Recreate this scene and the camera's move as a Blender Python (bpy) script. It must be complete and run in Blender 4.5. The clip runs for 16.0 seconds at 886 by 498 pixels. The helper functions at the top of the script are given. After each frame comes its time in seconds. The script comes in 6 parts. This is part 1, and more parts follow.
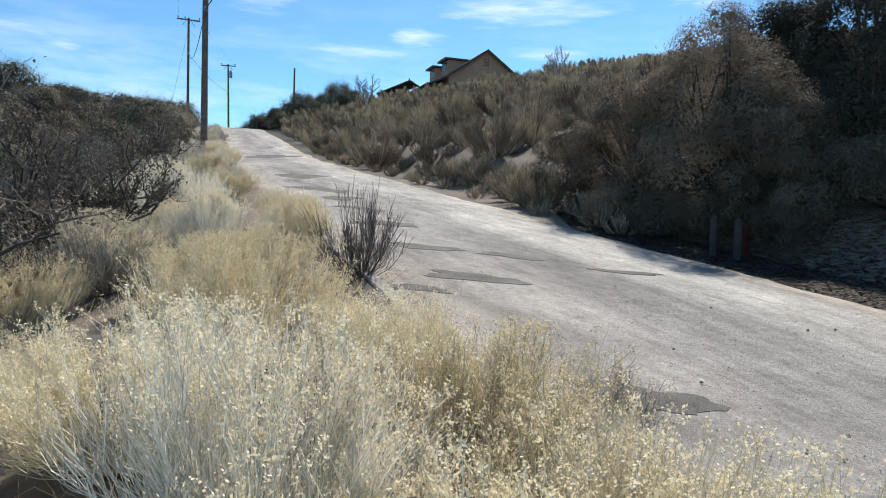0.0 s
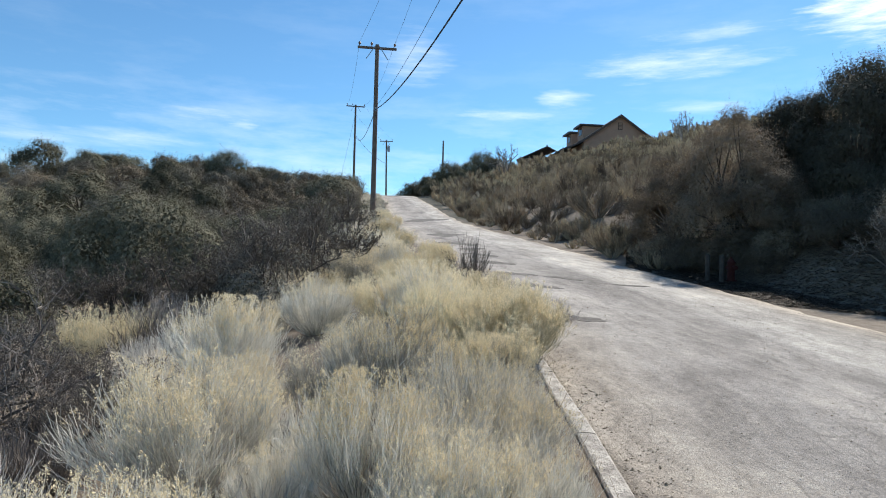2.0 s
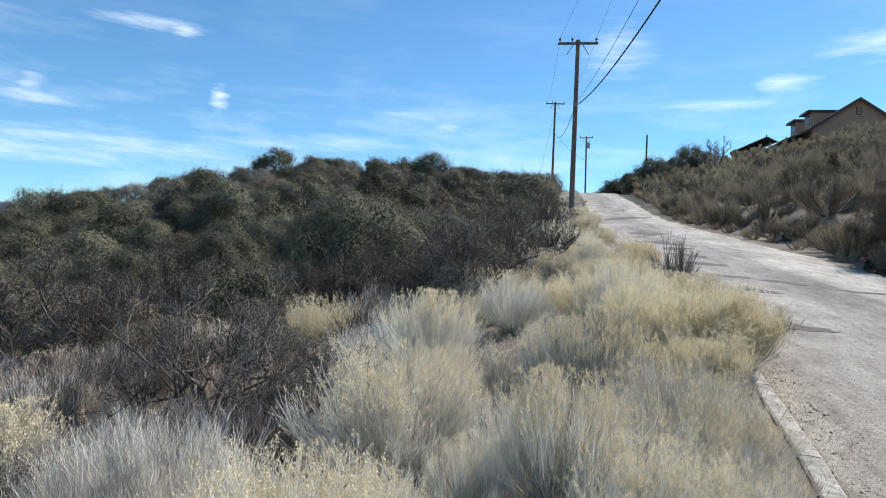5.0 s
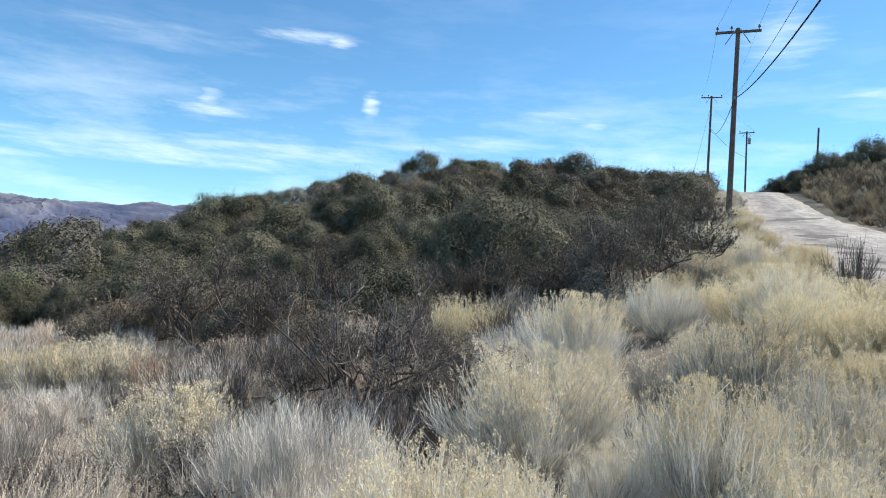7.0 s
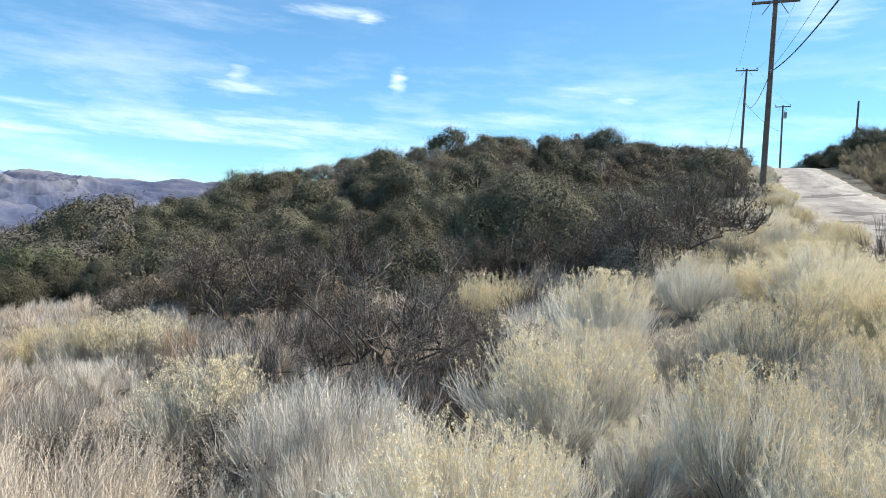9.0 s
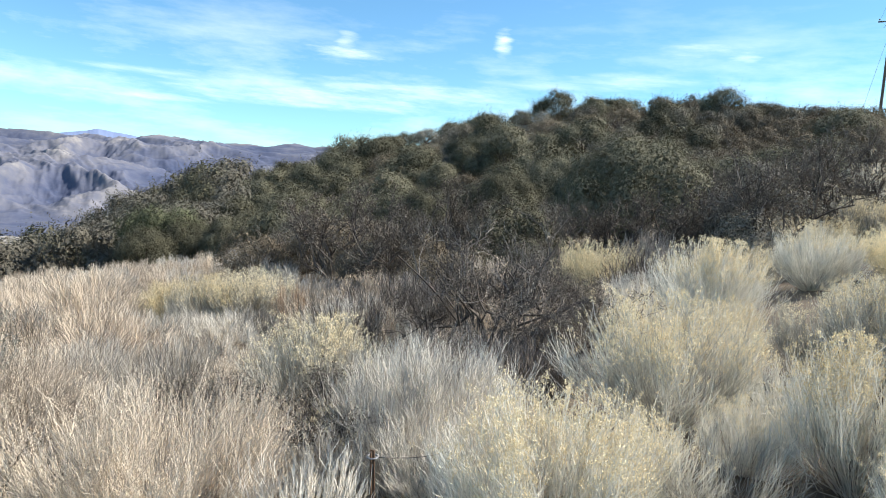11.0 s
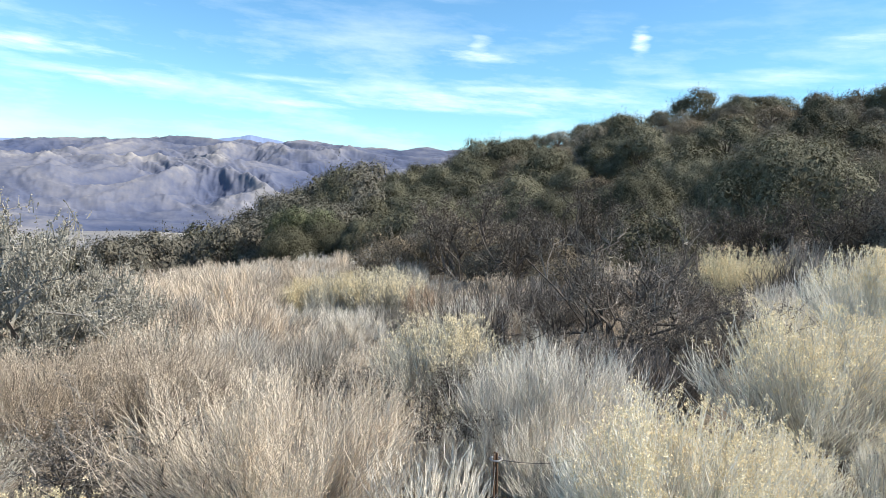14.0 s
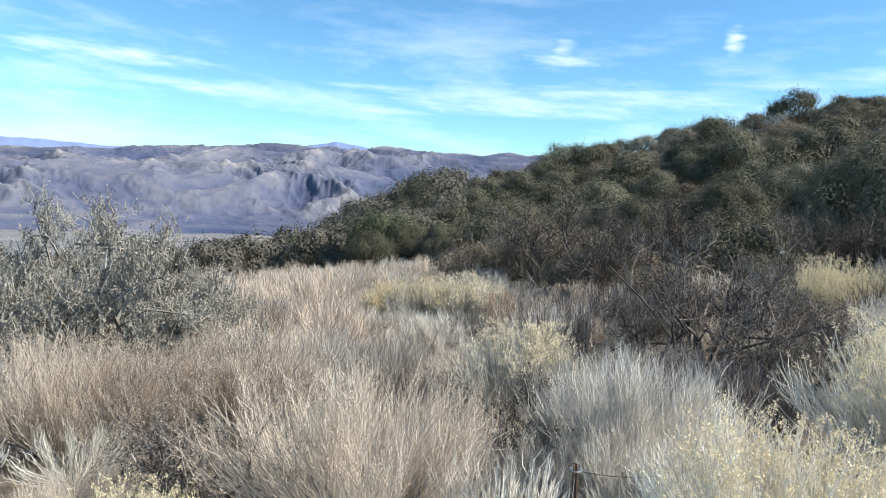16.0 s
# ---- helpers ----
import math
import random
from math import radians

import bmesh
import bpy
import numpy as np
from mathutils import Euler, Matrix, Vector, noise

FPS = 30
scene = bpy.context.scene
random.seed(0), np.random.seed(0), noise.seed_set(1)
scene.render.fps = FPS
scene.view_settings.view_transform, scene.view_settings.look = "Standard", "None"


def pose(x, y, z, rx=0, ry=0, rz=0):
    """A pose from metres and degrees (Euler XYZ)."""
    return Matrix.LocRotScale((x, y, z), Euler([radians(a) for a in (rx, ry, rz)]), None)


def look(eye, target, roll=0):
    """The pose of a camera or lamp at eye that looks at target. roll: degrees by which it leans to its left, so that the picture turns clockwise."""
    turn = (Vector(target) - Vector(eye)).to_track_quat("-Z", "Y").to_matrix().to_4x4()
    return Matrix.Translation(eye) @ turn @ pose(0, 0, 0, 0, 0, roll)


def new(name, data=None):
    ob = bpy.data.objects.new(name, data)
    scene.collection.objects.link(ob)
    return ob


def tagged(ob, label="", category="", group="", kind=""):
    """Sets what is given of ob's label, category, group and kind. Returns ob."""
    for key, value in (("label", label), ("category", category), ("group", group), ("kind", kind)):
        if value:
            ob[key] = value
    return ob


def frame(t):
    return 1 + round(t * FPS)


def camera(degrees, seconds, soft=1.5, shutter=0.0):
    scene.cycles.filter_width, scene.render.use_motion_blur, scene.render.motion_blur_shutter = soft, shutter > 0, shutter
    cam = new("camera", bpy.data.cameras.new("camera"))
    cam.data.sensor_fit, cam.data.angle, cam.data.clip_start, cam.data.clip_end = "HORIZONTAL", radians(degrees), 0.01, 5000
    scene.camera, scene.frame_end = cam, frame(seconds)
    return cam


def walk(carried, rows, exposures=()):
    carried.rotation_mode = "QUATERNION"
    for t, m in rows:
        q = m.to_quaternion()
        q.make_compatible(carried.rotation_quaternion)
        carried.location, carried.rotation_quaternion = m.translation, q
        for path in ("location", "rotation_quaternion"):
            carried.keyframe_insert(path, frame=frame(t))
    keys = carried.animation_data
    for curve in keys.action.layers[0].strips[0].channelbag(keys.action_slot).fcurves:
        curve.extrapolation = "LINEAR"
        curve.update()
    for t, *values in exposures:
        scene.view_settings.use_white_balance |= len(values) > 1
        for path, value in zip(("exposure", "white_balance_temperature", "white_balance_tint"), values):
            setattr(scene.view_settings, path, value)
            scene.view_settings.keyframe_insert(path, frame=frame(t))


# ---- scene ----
# ---- camera and walk ----
cam = camera(68.0, 16.0, soft=1.0)
EYE = (0.0, 0.0, 1.75)
ROWS = [
    (0, -0.9, 5.9, 2.134, -5.2, -3.0, -1.77),
    (0.5, -0.582, 3.136, 1.926, 0.8, -0.4, -1.748),
    (0.8, -0.147, 1.382, 1.729, 3.9, 1.1, -1.647),
    (1, *EYE, 4.89, 1.81, -1.18),
    (1.5, *EYE, 6.24, 1.85, -1.28),
    (2, *EYE, 7.56, 1.84, -1.36),
    (2.5, *EYE, 8.94, 1.81, -1.43),
    (3, *EYE, 10.69, 1.71, -1.64),
    (3.5, *EYE, 13.33, 1.58, -1.89),
    (4, *EYE, 17.19, 1.40, -2.10),
    (4.5, *EYE, 21.26, 1.22, -2.36),
    (5, *EYE, 24.66, 1.09, -2.54),
    (7.5, *EYE, 37.99, 0.41, -3.27),
    (8, *EYE, 37.86, 0.01, -3.26),
    (10.5, *EYE, 45.82, -4.74, -3.83),
    (11, *EYE, 48.40, -5.21, -3.88),
    (11.5, *EYE, 50.76, -5.52, -3.84),
    (12, *EYE, 52.80, -5.64, -3.83),
    (12.5, *EYE, 54.48, -5.67, -3.83),
    (13, *EYE, 56.06, -5.69, -3.90),
    (13.5, *EYE, 57.78, -5.72, -4.01),
    (14, *EYE, 59.64, -5.75, -4.11),
    (14.5, *EYE, 61.60, -5.77, -4.20),
    (15, *EYE, 63.56, -5.77, -4.14),
    (15.5, *EYE, 65.35, -5.83, -4.22),
    (16, *EYE, 66.71, -5.78, -4.15),
]
EXPOSURES = ((0.0, 0.5, 6550, 10), (1.0, 0.5, 6600, 10), (5.0, 0.5, 6330, 10), (10.5, 0.88, 6780, 8), (14.5, 0.84, 6680, 8), (16.0, 0.74, 6420, 8))
SKY_STRENGTH, SUN_POWER = 0.101, 5.0
SKY_TINT, CLOUD_WHITE = (0.66, 1.0, 1.12), (9.6, 10.2, 10.4)
HILL = 9.9
walk(cam, [(t, pose(x, y, z, 90 + pitch, roll, yaw)) for t, x, y, z, yaw, pitch, roll in ROWS],
     exposures=EXPOSURES)

# ---- world and sun ----
SUN_AZ, SUN_EL = 30.0, 46.0


class Net:
    """Short hand for wiring shader nodes."""

    def __init__(self, tree):
        self.tree = tree
        tree.nodes.clear()

    def put(self, kind, *links, **values):
        n = self.tree.nodes.new(kind)
        for k, v in values.items():
            n.inputs[k.replace("_", " ")].default_value = v
        for i, src in links:
            self.tree.links.new(src, n.inputs[i])
        return n

    def math(self, op, a, b=None, c=None, clamp=False):
        n = self.tree.nodes.new("ShaderNodeMath")
        n.operation, n.use_clamp = op, clamp
        for i, v in enumerate((a, b, c)):
            if v is None:
                continue
            if isinstance(v, (int, float)):
                n.inputs[i].default_value = v
            else:
                self.tree.links.new(v, n.inputs[i])
        return n.outputs[0]

    def noise(self, vec, scale, detail=4.0, rough=0.55, out=0):
        n = self.tree.nodes.new("ShaderNodeTexNoise")
        n.inputs["Scale"].default_value, n.inputs["Detail"].default_value = scale, detail
        n.inputs["Roughness"].default_value = rough
        if vec is not None:
            self.tree.links.new(vec, n.inputs["Vector"])
        return n.outputs[out]

    def ramp(self, fac, *stops):
        n = self.tree.nodes.new("ShaderNodeValToRGB")
        el = n.color_ramp.elements
        while len(el) < len(stops):
            el.new(0.5)
        for e, (p, col) in zip(el, stops):
            e.position = p
            e.color = (*col, 1) if len(col) == 3 else col
        self.tree.links.new(fac, n.inputs[0])
        return n.outputs[0]

    def mix(self, fac, a, b, mode="MIX"):
        n = self.tree.nodes.new("ShaderNodeMix")
        n.data_type, n.blend_type = "RGBA", mode
        for i, v in ((0, fac), (6, a), (7, b)):
            if isinstance(v, (int, float)):
                n.inputs[i].default_value = v
            elif isinstance(v, tuple):
                n.inputs[i].default_value = (*v, 1)
            else:
                self.tree.links.new(v, n.inputs[i])
        return n.outputs[2]


world = bpy.data.worlds.new("sky")
scene.world = world
world.use_nodes = True
W = Net(world.node_tree)
sky = W.put("ShaderNodeTexSky")
sky.sky_type, sky.sun_disc = "NISHITA", False
sky.sun_elevation, sky.sun_rotation = radians(SUN_EL), radians(SUN_AZ)
sky.altitude, sky.air_density, sky.dust_density, sky.ozone_density = 900, 1.0, 0.25, 2.5
tc = W.put("ShaderNodeTexCoord")
sep = W.put("ShaderNodeSeparateXYZ", (0, tc.outputs["Generated"]))
az_deg = W.math("MULTIPLY", W.math("ARCTAN2", sep.outputs[0], sep.outputs[1]), 57.2958)
el_deg = W.math("MULTIPLY", W.math("ARCSINE", sep.outputs[2]), 57.2958)
flat = W.put("ShaderNodeCombineXYZ", (0, W.math("MULTIPLY", az_deg, 0.05)), (1, W.math("MULTIPLY", el_deg, 0.22)))
fine = W.put("ShaderNodeCombineXYZ", (0, W.math("ADD", W.math("MULTIPLY", az_deg, 0.13), W.math("MULTIPLY", el_deg, 0.10))), (1, W.math("MULTIPLY", el_deg, 0.85)))
streak = W.noise(flat.outputs[0], 1.3, 7.0, 0.62)
wisp = W.noise(fine.outputs[0], 1.6, 6.0, 0.65)
# thin cirrus, thicker low down
veil = W.math("MULTIPLY", W.math("SUBTRACT", streak, 0.47, clamp=True), 2.4, clamp=True)
low = W.math("SUBTRACT", 1.0, W.math("DIVIDE", W.math("ABSOLUTE", W.math("SUBTRACT", el_deg, 7.0)), 9.0), clamp=True)
cover = W.math("MULTIPLY", veil, W.math("ADD", W.math("MULTIPLY", low, 0.7), 0.13))
# single clouds: azimuth, elevation, half width, half height, thickness
CLOUDS = ((26.0, 19.6, 6.0, 2.9, 2.8), (11.9, 17.0, 8.6, 1.5, 1.15), (14.5, 19.2, 6.5, 0.8, 0.8), (2.4, 14.7, 2.6, 0.9, 1.15), (-2.4, 13.4, 6.0, 0.7, 0.95), (13.5, 13.6, 5.0, 0.8, 0.7), (-2.0, 8.9, 5.5, 0.7, 0.9),
          (-27.5, 12.2, 4.6, 0.8, 0.9), (-24.8, 11.6, 2.0, 0.5, 1.2), (-33.3, 9.9, 7.4, 1.0, 0.7), (-10.6, 18.0, 4.0, 2.6, 0.75), (-49.4, 17.5, 5.0, 0.7, 1.1), (-46.8, 17.2, 1.6, 0.6, 1.6),
          (-57.0, 10.8, 4.0, 0.6, 1.35), (-57.3, 11.8, 1.3, 1.0, 1.0), (-44.1, 12.4, 1.0, 1.5, 1.5), (-94.0, 7.9, 9.0, 0.75, 1.5), (-85.1, 6.1, 4.6, 0.6, 1.3), (-90.0, 6.4, 6.0, 0.5, 0.8),
          (-73.6, 5.7, 6.5, 0.5, 1.0), (-60.5, 6.9, 15.0, 1.2, 1.0), (-51.0, 8.0, 13.0, 1.0, 0.9), (-72.0, 7.6, 7.0, 0.4, 0.6), (-40.0, 9.2, 7.0, 0.8, 0.6), (-62.0, 16.0, 10.0, 1.4, 0.35))
curl = W.noise(fine.outputs[0], 2.0, 5.0, 0.6, 1)
curls = W.put("ShaderNodeSeparateXYZ", (0, curl))
for ca, ce, wa, we, thick in CLOUDS:
    da = W.math("ADD", W.math("DIVIDE", W.math("SUBTRACT", az_deg, ca), wa), W.math("MULTIPLY", W.math("SUBTRACT", curls.outputs[0], 0.5), 1.5))
    de = W.math("ADD", W.math("DIVIDE", W.math("SUBTRACT", el_deg, ce), we), W.math("MULTIPLY", W.math("SUBTRACT", curls.outputs[1], 0.5), 1.5))
    far = W.math("ADD", W.math("MULTIPLY", da, da), W.math("MULTIPLY", de, de))
    body = W.math("POWER", W.math("SUBTRACT", 1.0, far, clamp=True), 1.7)
    torn = W.math("MULTIPLY", W.math("SUBTRACT", wisp, 0.22, clamp=True), 1.15 * thick)
    cover = W.math("MAXIMUM", cover, W.math("MULTIPLY", body, torn, clamp=True))
hue = W.mix(1.0, sky.outputs[0], SKY_TINT, "MULTIPLY")
clouded = W.mix(W.math("MULTIPLY", cover, 0.85, clamp=True), hue, CLOUD_WHITE)
back = W.put("ShaderNodeBackground", (0, clouded), Strength=SKY_STRENGTH)
W.put("ShaderNodeOutputWorld", (0, back.outputs[0]))

sun_data = bpy.data.lights.new("sun", "SUN")
sun_data.energy, sun_data.angle, sun_data.color = SUN_POWER, radians(0.53), (1.0, 0.95, 0.87)
sun = new("sun", sun_data)
sa, se = radians(SUN_AZ), radians(SUN_EL)
sun_way = Vector((math.sin(sa) * math.cos(se), math.cos(sa) * math.cos(se), math.sin(se)))
sun.matrix_world = look(sun_way * 60, (0, 0, 0))


# ---- materials ----
def surface(name, build, rough=0.9, bump=0.0, bump_dist=0.01, metal=0.0, through_light=0.0):
    """A material whose colour build(net, coordinates, random) gives; build returns the colour and, if it likes, a height."""
    m = bpy.data.materials.new(name)
    m.use_nodes = True
    n = Net(m.node_tree)
    coords = n.put("ShaderNodeTexCoord").outputs["Object"]
    info = n.put("ShaderNodeObjectInfo").outputs["Random"]
    made = build(n, coords, info)
    colour, height = made if isinstance(made, tuple) else (made, None)
    shader = n.put("ShaderNodeBsdfPrincipled", (0, colour), Roughness=rough, Metallic=metal)
    shader.inputs["Specular IOR Level"].default_value = 0.25
    if height is not None and bump:
        b = n.put("ShaderNodeBump", ("Height", height), Strength=bump, Distance=bump_dist)
        n.tree.links.new(b.outputs[0], shader.inputs["Normal"])
    end = shader.outputs[0]
    if through_light:
        leaf = n.put("ShaderNodeBsdfTranslucent", (0, colour))
        mixed = n.put("ShaderNodeMixShader", (1, end), (2, leaf.outputs[0]), Fac=through_light)
        end = mixed.outputs[0]
    n.put("ShaderNodeOutputMaterial", (0, end))
    return m


def plant(name, dark, light, third=None, grain=6.0, through_light=0.24, fleck=0.6):
    """Stems, twigs or leaves: varied from plant to plant, from stem to stem and along the stem."""
    def build(n, co, rnd):
        island = n.put("ShaderNodeNewGeometry").outputs["Random Per Island"]
        spots = n.noise(co, grain, 3.0)
        f = n.math("ADD", n.math("MULTIPLY", n.math("SUBTRACT", island, 0.5), fleck), n.math("ADD", n.math("MULTIPLY", spots, 0.5), 0.3))
        f = n.math("ADD", f, n.math("MULTIPLY", n.math("SUBTRACT", rnd, 0.5), 0.65), clamp=True)
        stops = [(0.1, dark), (0.9, light)] if third is None else [(0.05, dark), (0.55, light), (0.95, third)]
        return n.ramp(f, *stops)
    return surface(name, build, 0.85, through_light=through_light)


M = {}
M["brush_stem"] = plant("brush_stem", (0.25, 0.238, 0.205), (0.57, 0.545, 0.475), (0.87, 0.835, 0.745), through_light=0.18)
M["brush_head"] = plant("brush_head", (0.57, 0.465, 0.285), (0.79, 0.675, 0.45), (0.89, 0.80, 0.60), 9.0, 0.3)
M["tan_head"] = plant("tan_head", (0.48, 0.39, 0.29), (0.72, 0.60, 0.465), (0.88, 0.78, 0.64), 9.0, 0.3)
# old wood, toned darker to put the shrubs' inner shade into the colour
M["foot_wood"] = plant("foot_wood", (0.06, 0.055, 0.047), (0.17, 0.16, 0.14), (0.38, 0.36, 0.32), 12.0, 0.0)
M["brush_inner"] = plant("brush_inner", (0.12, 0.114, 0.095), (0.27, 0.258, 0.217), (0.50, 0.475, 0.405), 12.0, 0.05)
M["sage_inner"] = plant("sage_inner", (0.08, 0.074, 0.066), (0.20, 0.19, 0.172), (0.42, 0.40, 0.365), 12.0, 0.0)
# the tall oaks' deep shade is put into this leaf colour
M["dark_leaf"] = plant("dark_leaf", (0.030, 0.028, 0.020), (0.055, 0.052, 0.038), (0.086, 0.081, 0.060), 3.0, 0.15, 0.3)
# dark brown that paints the oaks' shade on the road shoulder
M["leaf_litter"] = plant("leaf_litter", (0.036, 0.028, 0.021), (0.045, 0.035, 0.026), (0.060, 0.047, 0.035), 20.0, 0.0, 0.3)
M["thorn_twig"] = plant("thorn_twig", (0.045, 0.036, 0.030), (0.12, 0.10, 0.085), (0.32, 0.285, 0.25), 10.0, 0.0)
M["twig_leaf"] = plant("twig_leaf", (0.055, 0.046, 0.036), (0.125, 0.108, 0.088), (0.22, 0.19, 0.16), 5.0, 0.2)
M["brush_straw"] = plant("brush_straw", (0.33, 0.30, 0.205), (0.56, 0.51, 0.365), (0.77, 0.71, 0.53), through_light=0.15)
M["tan_stem"] = plant("tan_stem", (0.18, 0.152, 0.125), (0.52, 0.445, 0.36), (0.84, 0.745, 0.62), through_light=0.12)
M["sage_stem"] = plant("sage_stem", (0.215, 0.196, 0.170), (0.58, 0.538, 0.475), (0.88, 0.828, 0.735), 6.0, 0.15)
M["field_tan"] = plant("field_tan", (0.18, 0.15, 0.12), (0.50, 0.42, 0.335), (0.78, 0.675, 0.55))
M["field_sage"] = plant("field_sage", (0.15, 0.138, 0.122), (0.44, 0.41, 0.365), (0.72, 0.68, 0.615))
M["rust_stem"] = plant("rust_stem", (0.26, 0.19, 0.135), (0.47, 0.36, 0.265), (0.62, 0.50, 0.385))
M["hill_stem"] = plant("hill_stem", (0.085, 0.063, 0.045), (0.235, 0.183, 0.132), (0.43, 0.35, 0.255), through_light=0.08)
M["hill_dark"] = plant("hill_dark", (0.062, 0.048, 0.036), (0.150, 0.120, 0.089), (0.27, 0.22, 0.163), through_light=0.08)
M["hill_pale"] = plant("hill_pale", (0.13, 0.10, 0.070), (0.355, 0.282, 0.195), (0.57, 0.468, 0.33), through_light=0.08)
M["hill_head"] = plant("hill_head", (0.40, 0.34, 0.20), (0.58, 0.50, 0.32))
M["bare_twig"] = plant("bare_twig", (0.085, 0.071, 0.060), (0.205, 0.176, 0.154), (0.45, 0.405, 0.36), 14.0, 0.0)
M["old_wood"] = plant("old_wood", (0.05, 0.042, 0.036), (0.13, 0.11, 0.095), (0.20, 0.175, 0.155), 12.0, 0.0)
M["dead_wood"] = plant("dead_wood", (0.30, 0.28, 0.25), (0.62, 0.59, 0.54), (0.80, 0.78, 0.74), 12.0, 0.0)
M["bark"] = plant("bark", (0.05, 0.042, 0.035), (0.12, 0.10, 0.085), None, 9.0, 0.0)
M["oak_leaf"] = plant("oak_leaf", (0.067, 0.063, 0.040), (0.118, 0.112, 0.073), (0.184, 0.173, 0.118), 3.0, 0.10, 0.25)
M["green_leaf"] = plant("green_leaf", (0.066, 0.070, 0.038), (0.112, 0.120, 0.066), (0.160, 0.168, 0.098), 3.0, 0.15, 0.25)
M["grey_leaf"] = plant("grey_leaf", (0.078, 0.071, 0.056), (0.154, 0.141, 0.112), (0.246, 0.226, 0.184), 5.0, 0.12, 0.3)
M["pale_leaf"] = plant("pale_leaf", (0.17, 0.158, 0.13), (0.29, 0.272, 0.228), (0.44, 0.415, 0.355), 5.0, 0.2, 0.4)
M["thorn_pale"] = plant("thorn_pale", (0.056, 0.045, 0.038), (0.135, 0.112, 0.096), (0.34, 0.305, 0.27), 10.0, 0.0)
M["brown_leaf"] = plant("brown_leaf", (0.064, 0.052, 0.036), (0.140, 0.114, 0.081), (0.238, 0.194, 0.138), 4.0, 0.15, 0.35)
M["dry_leaf"] = plant("dry_leaf", (0.070, 0.053, 0.036), (0.150, 0.117, 0.083), (0.25, 0.20, 0.147), 4.0, 0.3, 0.3)
M["litter"] = plant("litter", (0.09, 0.07, 0.05), (0.22, 0.18, 0.13), (0.42, 0.36, 0.29), 20.0, 0.0)
M["dry_grass"] = plant("dry_grass", (0.22, 0.17, 0.115), (0.42, 0.34, 0.24), (0.60, 0.51, 0.38))


def dirt(n, co, rnd):
    big = n.noise(co, 0.25, 5.0)
    small = n.noise(co, 7.0, 8.0, 0.7)
    col = n.ramp(n.math("ADD", n.math("MULTIPLY", big, 0.5), n.math("MULTIPLY", small, 0.5)),
                 (0.3, (0.08, 0.064, 0.05)), (0.5, (0.165, 0.135, 0.105)), (0.7, (0.29, 0.245, 0.195)))
    where = n.put("ShaderNodeSeparateXYZ", (0, co))
    west = n.math("ADD", n.math("MULTIPLY", where.outputs[0], -0.03), n.math("MULTIPLY", where.outputs[1], 0.03))
    scrub = n.math("MULTIPLY", n.math("MULTIPLY", n.math("SUBTRACT", west, 1.1, clamp=True), 3.0, clamp=True), n.math("GREATER_THAN", n.noise(co, 0.05, 6.0, 0.7), 0.40))
    col = n.mix(scrub, col, n.ramp(n.noise(co, 0.4, 4.0), (0.3, (0.045, 0.046, 0.034)), (0.7, (0.12, 0.11, 0.085))))
    # far to the west the plain turns tan-grey, haze mixed into its colour
    plain_haze = n.math("MULTIPLY", n.math("SUBTRACT", n.math("MULTIPLY", where.outputs[0], -0.001), 0.45, clamp=True), 3.0, clamp=True)
    col = n.mix(plain_haze, col, n.ramp(n.noise(co, 0.006, 6.0, 0.7), (0.35, (0.11, 0.115, 0.13)), (0.55, (0.22, 0.205, 0.195)), (0.7, (0.36, 0.33, 0.29))))
    return col, n.noise(co, 25.0, 8.0, 0.7)


M["dirt"] = surface("dirt", dirt, 0.95, 0.7, 0.03)


